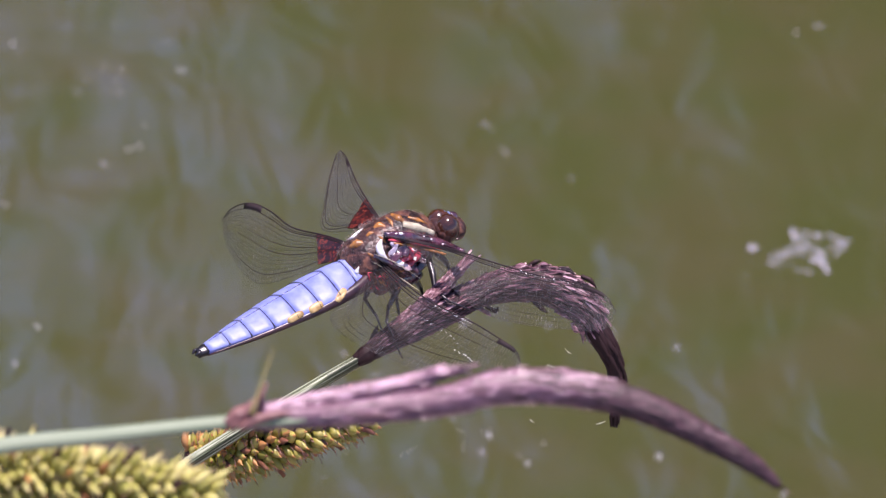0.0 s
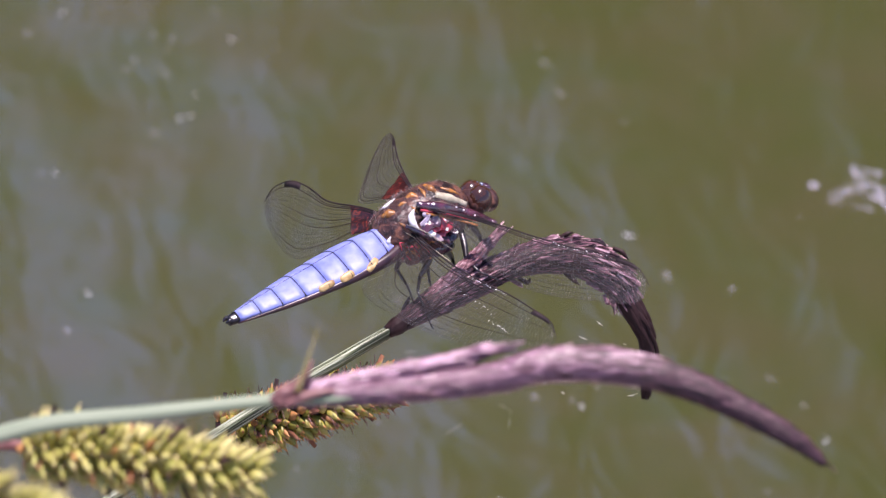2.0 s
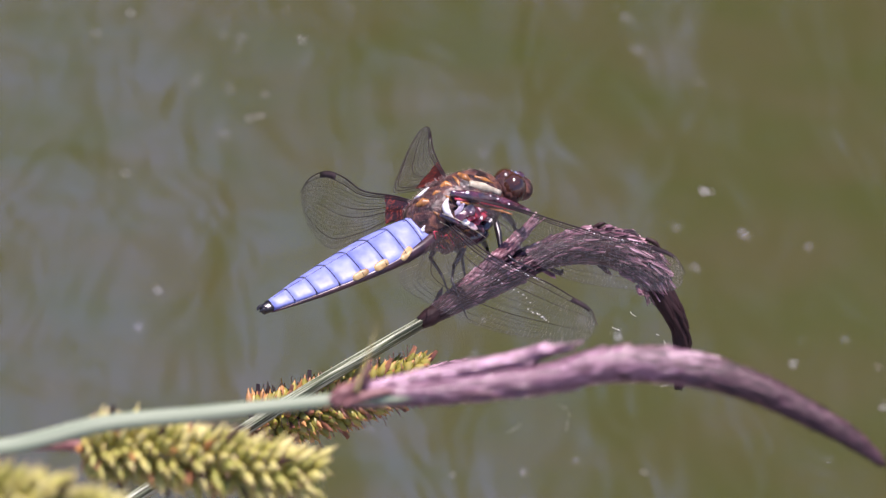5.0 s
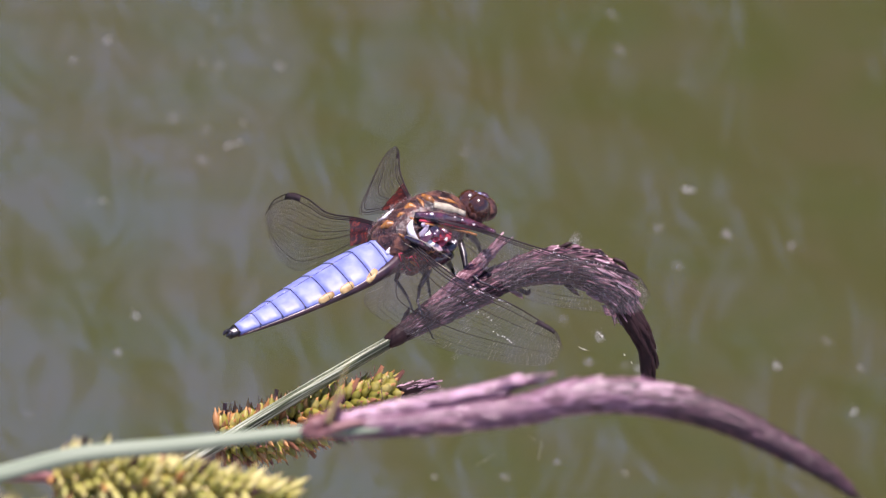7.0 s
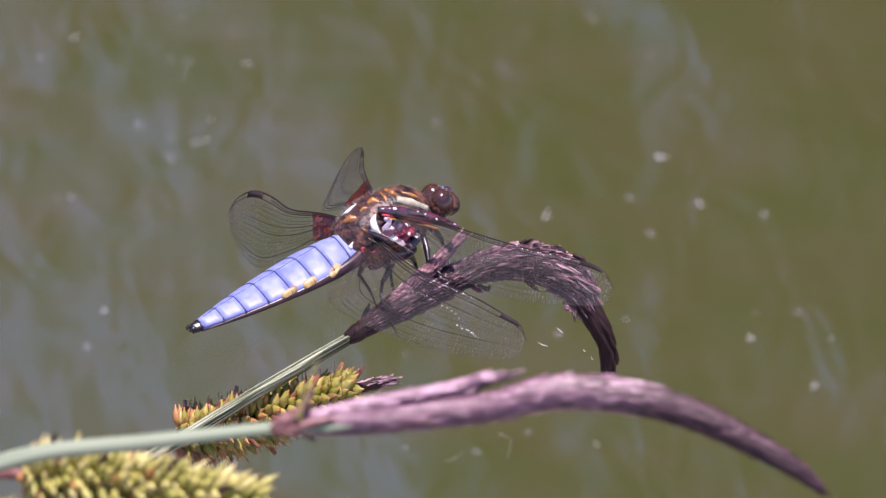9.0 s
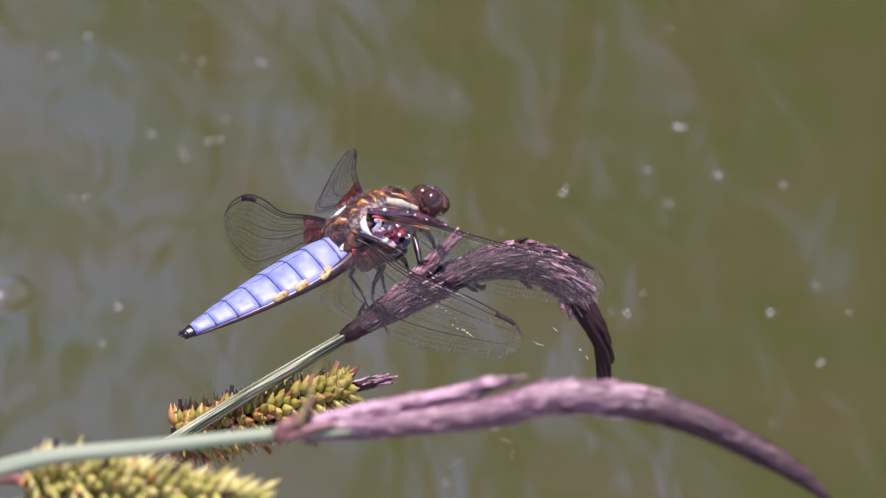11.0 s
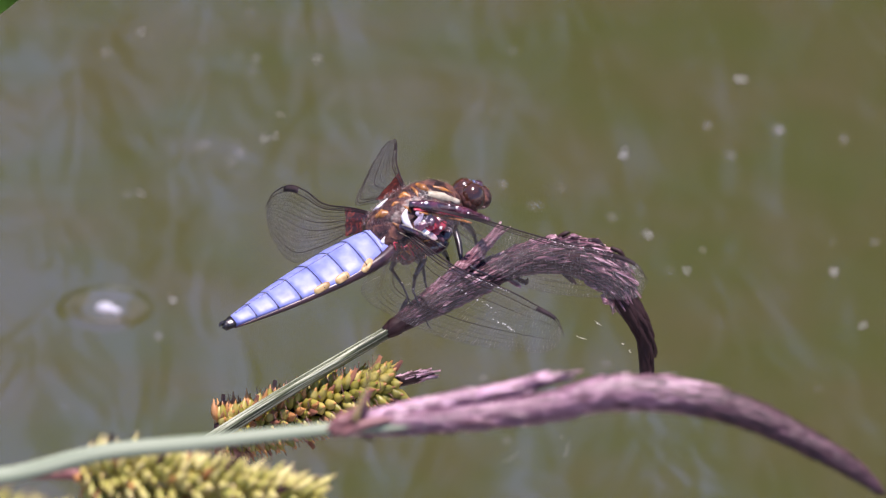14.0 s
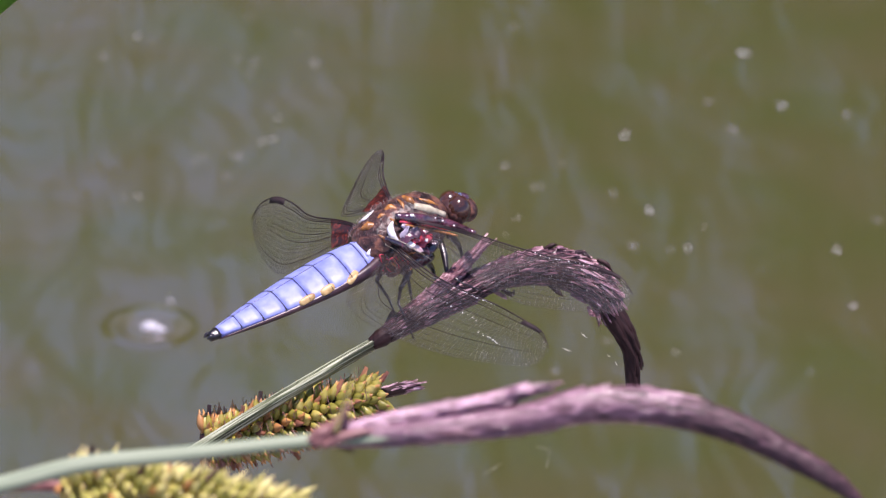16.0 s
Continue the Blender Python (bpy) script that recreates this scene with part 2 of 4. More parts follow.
MARGIN = material("dark_margin", [(0.3, (0.012, 0.006, 0.012)), (0.7, (0.06, 0.025, 0.03))], 0.35, noise_scale=500)
PLATE = material("dark_glossy_plate", [(0.4, (0.016, 0.008, 0.018)), (0.68, (0.09, 0.022, 0.036))], 0.12, noise_scale=600, bump=1.0, bump_scale=1000, spec=0.8, coat=0.8)
RED = material("glossy_red_plate", [(0.3, (0.26, 0.022, 0.04)), (0.7, (0.66, 0.08, 0.11))], 0.12, noise_scale=700, coat=0.6)
PINK = material("pale_pink_glint", [(0.3, (0.50, 0.30, 0.34)), (0.7, (0.80, 0.62, 0.66))], 0.15, noise_scale=700, coat=0.5)
LILAC = material("lilac_grey_plate", [(0.3, (0.16, 0.12, 0.18)), (0.7, (0.52, 0.46, 0.56))], 0.22, noise_scale=1500, bump=0.6, coat=0.4)
GLINT = material("silvery_plate", [(0.3, (0.55, 0.50, 0.58)), (0.7, (0.85, 0.82, 0.88))], 0.16, noise_scale=700, metal=1.0)
BLADE = material("dry_bract_blade", [(0.3, (0.22, 0.19, 0.06)), (0.7, (0.40, 0.33, 0.14))], 0.5, noise_scale=500, clear=0.5)
HAIR = material("pale_brown_hair", [(0.3, (0.12, 0.085, 0.08)), (0.7, (0.30, 0.23, 0.22))], 0.5)
NET = material("brown_vein_net", [(0.25, (0.015, 0.012, 0.012)), (0.6, (0.06, 0.052, 0.05)), (0.92, (0.26, 0.24, 0.235))], 0.35, spec=0.5, island=0.7, random_mix=0.3)
VEIN = material("dark_wing_vein", [(0.3, (0.012, 0.008, 0.010)), (0.7, (0.035, 0.024, 0.026))], 0.6, spec=0.15)
AMBER = material("amber_wing_base", [(0.46, (0.016, 0.004, 0.006)), (0.54, (0.045, 0.008, 0.009)), (0.62, (0.17, 0.028, 0.018))], 0.3, noise_scale=1100, detail=1, distort=2.0)
FOAM = material("white_foam", [(0.3, (0.26, 0.26, 0.28)), (0.7, (0.48, 0.48, 0.52))], 0.2, noise_scale=900, bump=0.3)
SILK = material("spider_silk", [(0.3, (0.75, 0.75, 0.75)), (0.7, (0.9, 0.9, 0.9))], 0.2)
FILM = material("thin_foam_film", [(0.3, (0.40, 0.39, 0.46)), (0.7, (0.62, 0.60, 0.68))], 0.2, noise_scale=700, bump=0.3, clear=0.62)
# thin lilac sheet for the sky's reflection on the bubble's ripple
SKY_SHEEN = material("faint_sky_sheen", [(0.4, (0.25, 0.24, 0.30)), (0.7, (0.62, 0.60, 0.72))], 0.2, noise_scale=300, bump=0.3, clear=0.95)
BANK = material("earth_bank", [(0.3, (0.07, 0.06, 0.03)), (0.7, (0.13, 0.14, 0.05))], 0.8, noise_scale=2.0)
FOLIAGE = material("tree_leaves", [(0.3, (0.035, 0.07, 0.02)), (0.7, (0.08, 0.12, 0.04))], 0.5, noise_scale=1.5, translucent=0.25)
BARK = material("tree_bark", [(0.3, (0.06, 0.05, 0.04)), (0.7, (0.16, 0.13, 0.10))], 0.8, (1, 1, 0.2), 12, bump=0.5)


# ---- small helpers ----
def at(x, y, d=0.0):
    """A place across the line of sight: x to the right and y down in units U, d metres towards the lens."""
    k = U * (DIST - d) / DIST
    return Vector(((x - 784) * k, (441 - y) * k, d))


def part(name, bm, mat, parent, label="", smooth=True):
    me = bpy.data.meshes.new(name)
    bmesh.ops.recalc_face_normals(bm, faces=bm.faces)
    bm.to_mesh(me)
    bm.free()
    for f in me.polygons:
        f.use_smooth = smooth
    for m in (mat if isinstance(mat, (list, tuple)) else [mat]):
        me.materials.append(m)
    ob = new(name, me)
    ob.parent = parent
    if label:
        tagged(ob, label)
    return ob


def thing(name, m, label, category, group="", kind=""):
    ob = new(name)
    ob.empty_display_size = 0.01
    ob.matrix_world = m
    return tagged(ob, label, category, group, kind)


def spline(pts, n):
    """n + 1 points on a smooth curve through pts."""
    p = [Vector(q) for q in pts]
    p = [2 * p[0] - p[1]] + p + [2 * p[-1] - p[-2]]
    seg = len(p) - 3
    out = []
    for i in range(n + 1):
        s = min(i / n * seg, seg - 1e-6)
        k, t = int(s), s - int(s)
        a, b, c, d = p[k:k + 4]
        out.append(0.5 * (2 * b + (c - a) * t + (2 * a - 5 * b + 4 * c - d) * t * t + (3 * b - a - 3 * c + d) * t ** 3))
    return out


def blend(vals, f):
    """The value of an even row of numbers at the fraction f."""
    s = min(max(f, 0.0), 1.0) * (len(vals) - 1)
    k = min(int(s), len(vals) - 2)
    return vals[k] + (vals[k + 1] - vals[k]) * (s - k)


def frames_along(path):
    """Tangent, normal and binormal at each point, carried along without twist."""
    tang = [(path[min(i + 1, len(path) - 1)] - path[max(i - 1, 0)]).normalized() for i in range(len(path))]
    up = Vector((0, 0, 1))
    nor = (up - tang[0] * up.dot(tang[0])).normalized()
    out = []
    for t in tang:
        nor = (nor - t * nor.dot(t)).normalized()
        out.append((t, nor, t.cross(nor)))
    return out


def tube(bm, pts, radii, sides=8, steps=None, tri=0.0, slot=0):
    """A closed tapering tube through pts; tri makes its section three-cornered."""
    path = spline(pts, steps or 6 * (len(pts) - 1))
    fr = frames_along(path)
    uv = bm.loops.layers.uv.verify()
    run = 0.0
    lengths = []
    rings = []
    for i, (p, (t, a, b)) in enumerate(zip(path, fr)):
        r = blend(radii, i / (len(path) - 1))
        run += (p - path[max(i - 1, 0)]).length
        lengths.append(run)
        ring = []
        for j in range(sides):
            w = 2 * math.pi * j / sides
            q = r * (1 + tri * math.cos(3 * w))
            ring.append(bm.verts.new(p + q * (a * math.cos(w) + b * math.sin(w))))
        rings.append(ring)
    girth = 2 * math.pi * max(radii) / sides
    for i, (r0, r1) in enumerate(zip(rings, rings[1:])):
        for j in range(sides):
            face = bm.faces.new((r0[j], r0[(j + 1) % sides], r1[(j + 1) % sides], r1[j]))
            face.material_index = slot
            for loop, (a, b) in zip(face.loops, ((0, 0), (0, 1), (1, 1), (1, 0))):
                loop[uv].uv = (lengths[i + a], (j + b) * girth)
    bm.faces.new(rings[0][::-1]).material_index = slot
    bm.faces.new(rings[-1]).material_index = slot
    return path, fr


def ball(bm, centre, radii, rot=None, u=12, v=8):
    m = Matrix.Translation(centre) @ (rot.to_4x4() if rot else Matrix()) @ Matrix.Diagonal((*radii, 1))
    bmesh.ops.create_uvsphere(bm, u_segments=u, v_segments=v, radius=1, matrix=m)


# ---- pond, bank and trees ----
def pond():
    bm = bmesh.new()
    bmesh.ops.create_grid(bm, x_segments=8, y_segments=8, size=150)
    ob = part("water", bm, WATER, None)
    return tagged(ob, "murky olive-green pond water with small ripples", "water", kind="structure")


def far_bank():
    bm = bmesh.new()
    bmesh.ops.create_grid(bm, x_segments=60, y_segments=20, size=1)
    for v in bm.verts:
        v.co = Vector((v.co.x * 150, 9 + (v.co.y + 1) * 65, 0))
        v.co.z = -0.3 + 0.9 * min(1, (v.co.y - 9) / 5) + 0.2 * noise.noise(v.co * 0.3)
    return tagged(part("ground", bm, BANK, None), "grassy earth bank beyond the pond", "ground", kind="structure")


# a tree out of view, added only to be mirrored in the pond
def tree(x, y, height, spread, seed, gap):
    rnd = random.Random(seed)
    ob = thing("tree", pose(x, y, 0.2), "unseen broad-leaved tree in full leaf, added for the pond's reflections", "tree", "trees on the far bank")
    bm = bmesh.new()
    tube(bm, [(0, 0, -0.3), (0.1, 0, height * 0.4), (0, 0.1, height * 0.9)], [0.28, 0.2, 0.05], 8)
    for i in range(9):
        w, h = rnd.uniform(0, 6.28), height * rnd.uniform(0.25, 0.8)
        e = Vector((math.cos(w), math.sin(w), 0.5)) * spread * rnd.uniform(0.5, 0.9)
        tube(bm, [(0, 0, h), e * 0.5 + Vector((0, 0, h)), e + Vector((0, 0, h + 0.4))], [0.09, 0.05, 0.02], 5)
    part("trunk", bm, BARK, ob)
    verts, faces = [], []
    for i in range(800):
        w, h = rnd.uniform(0, 6.28), rnd.uniform(0.08, 1.0)
        r = spread * math.sin(math.pi * min(1, 0.12 + 0.85 * h)) ** 0.6 * rnd.uniform(0.0, 1.0) ** 0.6
        c = Vector((r * math.cos(w), r * math.sin(w), h * height))
        if noise.noise(c * 0.45 + Vector((seed, 0, 0))) < gap:
            continue
        for j in range(26):
            p = c + Vector((rnd.gauss(0, 0.4), rnd.gauss(0, 0.4), rnd.gauss(0, 0.35)))
            a = Vector((rnd.gauss(0, 1), rnd.gauss(0, 1), rnd.gauss(0, 1))).normalized() * 0.15
            b = a.orthogonal().normalized() * 0.09
            k = len(verts)
            verts += [p - a, p + b, p + a, p - b]
            faces.append((k, k + 1, k + 2, k + 3))
    me = bpy.data.meshes.new("crown")
    me.from_pydata(verts, [], faces)
    me.materials.append(FOLIAGE)
    cr = new("crown", me)
    cr.parent = ob


WATER_OB = pond()
far_bank()
# unseen trees, placed to block the sky in parts of the water's reflection
for tx, ty, th, ts, sd, gp in ((3.75, 12.5, 13, 3.6, 3, -0.9), (2.45, 15.5, 12, 2.6, 19, -0.9), (9.0, 15, 14, 4.2, 5, -0.5), (-5.6, 14, 11, 3.6, 8, -0.4), (-12, 15, 13, 4.5, 11, -0.3), (15.5, 16, 15, 4.5, 13, -0.4), (-2.5, 13.5, 7.0, 2.5, 17, -0.9)):
    tree(tx, ty, th, ts, sd, gp)


# ---- sedge pieces ----
def glume_mesh(name, mat, length=0.0046, width=0.00075, curl=0.12):
    """A narrow pointed scale lying along +x, its back to +z."""
    bm = bmesh.new()
    rows = []
    for i, (f, w, h) in enumerate(((0, 0.45, 0.0), (0.3, 1.0, 0.24), (0.65, 0.75, 0.20), (1.0, 0.06, curl))):
        x, hw = f * length, w * width
        rows.append([bm.verts.new((x, y * hw, h * width * 1.2 + z * width)) for y, z in ((-1, -0.45), (0, 0.25), (1, -0.45))])
    for a, b in zip(rows, rows[1:]):
        for j in range(2):
            bm.faces.new((a[j], a[j + 1], b[j + 1], b[j]))
    low = [[bm.verts.new(v.co + Vector((0, 0, -0.00008))) for v in r] for r in rows]
    for a, b in zip(low, low[1:]):
        for j in range(2):
            bm.faces.new((a[j], b[j], b[j + 1], a[j + 1]))
    me = bpy.data.meshes.new(name)
    bmesh.ops.recalc_face_normals(bm, faces=bm.faces)
    bm.to_mesh(me)
    bm.free()
    for f in me.polygons:
        f.use_smooth = True
    me.materials.append(mat)
    return me


def utricle_mesh(name, mat, length=0.0032, width=0.00085, beak=None):
    """A plump beaked fruit along +x, with a brown forked beak."""
    bm = bmesh.new()
    prof = ((0.0, 0.25), (0.18, 0.85), (0.42, 1.0), (0.66, 0.72), (0.84, 0.26), (1.0, 0.07))
    rings = [[bm.verts.new((f * length, w * width * math.cos(a), w * width * 0.8 * math.sin(a) + 0.12 * width * math.sin(f * 3)))
              for a in (2 * math.pi * j / 6 for j in range(6))] for f, w in prof]
    for i, (a, b) in enumerate(zip(rings, rings[1:])):
        for j in range(6):
            bm.faces.new((a[j], a[(j + 1) % 6], b[(j + 1) % 6], b[j])).material_index = 1 if i >= 4 else 0
    bm.faces.new(rings[-1]).material_index = 1
    me = bpy.data.meshes.new(name)
    bmesh.ops.recalc_face_normals(bm, faces=bm.faces)
    bm.to_mesh(me)
    bm.free()
    for f in me.polygons:
        f.use_smooth = True
    me.materials.append(mat)
    me.materials.append(beak or BEAK)
    return me


GLUMES = [glume_mesh("glume", GLUME, 0.0030 * k, 0.00021 * w, c) for k, w, c in ((1, 1, -0.1), (1.15, 0.8, 0.35), (0.8, 1.1, -0.2))]
SOFT_GLUMES = [glume_mesh("glume", GLUME_SOFT, 0.0044 * k, 0.00024 * w, c) for k, w, c in ((1, 1, -0.2), (1.15, 0.85, -0.1), (0.85, 1.1, -0.3))]
UTRICLES = [utricle_mesh("utricle", UTRICLE, 0.0028 * k, 0.00084 * w) for k, w in ((1, 1), (1.1, 0.9), (0.9, 1.1))]
PALE_UTRICLES = [utricle_mesh("utricle", UTRICLE_PALE, 0.0033 * k, 0.00078 * w, PALE_BEAK) for k, w in ((1, 1), (1.15, 0.9), (0.9, 1.1))]
OLD_UTRICLES = [utricle_mesh("utricle", UTRICLE_OLD, 0.0028 * k, 0.0007 * w) for k, w in ((1, 1), (1.1, 0.85))]
FINE_GLUME = glume_mesh("small_glume", GLUME, 0.0022, 0.00016, 0.3)
FINE_ROSY = glume_mesh("small_glume", GLUME_SOFT, 0.0026, 0.00024, -0.2)
DARK_FINE = glume_mesh("small_glume", GLUME_SHADED, 0.0024, 0.00022, -0.1)
DARK_ROSY = [glume_mesh("glume", GLUME_SHADED, 0.0036 * k, 0.00028 * w, -0.2) for k, w in ((1, 1), (1.2, 0.8), (0.8, 1.1))]
PINK_GLUMES = [glume_mesh("glume", GLUME_PINK, 0.0028 * k, 0.00021 * w, c) for k, w, c in ((1, 1, -0.1), (1.15, 0.8, 0.3), (0.8, 1.1, -0.2))]
FINE_PINK = glume_mesh("small_glume", GLUME_PINK, 0.0021, 0.00022, 0.2)
TIP_GLUMES = [glume_mesh("glume", GLUME_CORE, 0.0034, 0.00035, -0.3)]
DARK_SCALES = [glume_mesh("scale", GLUME_CORE, 0.0034, 0.0005, 0.4)]
RED_SCALES = [glume_mesh("scale", SCALE, 0.0030, 0.00055, 0.3)]


def spiral(path, fr, radii, count, lift, seed, start=0.0, end=1.0, out=1.0, size=(0.85, 1.15)):
    """Poses in a spiral along a spike, pointing to its tip and lifted from its side by lift degrees."""
    rnd = random.Random(seed)
    for i in range(count):
        f = start + (end - start) * (i + rnd.uniform(-0.4, 0.4)) / count
        s = min(max(f, 0), 0.999) * (len(path) - 1)
        k = int(s)
        p = path[k].lerp(path[k + 1], s - k)
        t, a, b = fr[k]
        w = i * 2.39996 + rnd.uniform(-0.25, 0.25)
        nrm = a * math.cos(w) + b * math.sin(w)
        r = blend(radii, f) * out
        rise = blend(lift, f)
        lf = radians(rise + rnd.uniform(-1, 1) * min(6, 1.5 + rise))
        d = (t * math.cos(lf) + nrm * math.sin(lf)).normalized()
        z = (nrm * math.cos(lf) - t * math.sin(lf)).normalized()
        y = z.cross(d)
        skew = rnd.uniform(-0.14, 0.14)
        d = (d * math.cos(skew) + y * math.sin(skew)).normalized()
        y = z.cross(d)
        sc = rnd.uniform(*size)
        m = Matrix((d, y, z)).transposed().to_4x4()
        m.translation = p + nrm * r
        yield m @ Matrix.Diagonal((sc, sc, sc, 1))


def scatter(parent, path, fr, radii, meshes, count, lift, seed, name, start=0.0, end=1.0, out=1.0, size=(0.85, 1.15)):
    """Each piece a part of its own."""
    for i, m in enumerate(spiral(path, fr, radii, count, lift, seed, start, end, out, size)):
        ob = new(name, meshes[i % len(meshes)])
        ob.parent = parent
        ob.matrix_local = m


def scatter_joined(parent, path, fr, radii, mesh, count, lift, seed, name, label, start=0.0, end=1.0, out=1.0, size=(0.6, 1.1)):
    """The small rest of the pieces, in one mesh."""
    base = [v.co.copy() for v in mesh.vertices]
    polys = [tuple(p.vertices) for p in mesh.polygons]
    verts, faces = [], []
    for m in spiral(path, fr, radii, count, lift, seed, start, end, out, size):
        k = len(verts)
        verts += [m @ v for v in base]
        faces += [tuple(k + i for i in f) for f in polys]
    me = bpy.data.meshes.new(name)
    me.from_pydata(verts, [], faces)
    for mt in mesh.materials:
        me.materials.append(mt)
    for f in me.polygons:
        f.use_smooth = True
    ob = new(name, me)
    ob.parent = parent
    return tagged(ob, label, kind="stuff")


def male_spike(parent, pts, radii, meshes, count, seed, lift, label, name="spike", mat=None, end=0.955, fine=None, dark_from=1.0, dark=None):
    bm = bmesh.new()
    path, fr = tube(bm, pts, [r * 0.9 for r in radii], 12)
    core = part(name, bm, mat or GLUME_CORE, parent, label)
    scatter(core, path, fr, radii, meshes, count, lift, seed, "glume", 0.0, min(end, dark_from), 0.84)
    if fine:
        scatter_joined(core, path, fr, radii, fine, count * 4, [v + 1 for v in lift], seed + 50, "scale_layer", "fine fibrous scales", 0.0, min(end, dark_from), 0.88)
    # darker scales from here to the tip, shade put into their colour
    if dark_from < 1.0:
        scatter(core, path, fr, radii, dark or TIP_GLUMES, 110 if dark else 60, [0, 0], seed + 7, "glume", dark_from - 0.03, end, 0.84, (0.6, 0.9))
        scatter_joined(core, path, fr, radii, DARK_FINE, 900, [1, 1], seed + 60, "scale_layer", "fine dark purple scales with shade in their colour", dark_from - 0.16, end, 0.88)
    return core


def female_spike(parent, pts, radii, count, seed, label, dark_tip=None, old=0.3, mat=None):
    bm = bmesh.new()
    path, fr = tube(bm, pts, [r * 0.42 for r in radii], 8)
    core = part("fruiting_spike", bm, mat or GLUME_CORE, parent, label)
    scatter(core, path, fr, radii, PALE_UTRICLES if mat else UTRICLES, int(count * (1.2 if mat else 1.4)), [88, 78, 70, 60, 42], seed, "utricle", 0.03, 0.98, 0.42)
    scatter(core, path, fr, radii, OLD_UTRICLES, int(count * old), [92, 80, 70, 60, 45], seed + 1, "utricle", 0.0, 0.6, 0.45)
    scatter(core, path, fr, radii, DARK_SCALES if mat else RED_SCALES, int(count * (0.08 if mat else 0.22)), [80, 66, 58, 48, 34], seed + 2, "scale", 0.0, 0.98, 0.55)
    rnd = random.Random(seed + 9)
    bm = bmesh.new()
    for m in spiral(path, fr, radii, int(count * 0.9), [95, 80, 70], seed + 4, 0.05, 0.95, 0.95):
        a, d, side = m.translation, m.col[0].xyz.normalized(), m.col[1].xyz.normalized()
        k = rnd.uniform(0.7, 1.3) * 0.001
        tube(bm, [a, a + d * k, a + d * k * 1.3 + side * k * rnd.uniform(-1.2, 1.2), a + d * k * 0.9 + side * k * rnd.uniform(-1.8, 1.8)], [0.00006, 0.00004], 3, 6)
    tagged(part("stigma_hair", bm, BRACT, core, "fine brown curled hairs"), kind="stuff")
    if dark_tip:
        bm = bmesh.new()
        p2, f2 = tube(bm, dark_tip, [0.0007, 0.0008, 0.0002], 8)
        tip = part("tip", bm, GLUME_CORE, core, "dark purple withered tip")
        scatter_joined(tip, p2, f2, [0.0007, 0.0008, 0.0002], FINE_GLUME, 45, [3, 3, 2], seed + 6, "tip_scale", "withered purple scales", 0.0, 0.8, 0.85, (0.6, 1.0))
    return core


# ---- the perch: sedge with a bent brown spike and yellow fruiting spikes ----
PIVOT_A = at(949, 288, -0.006)


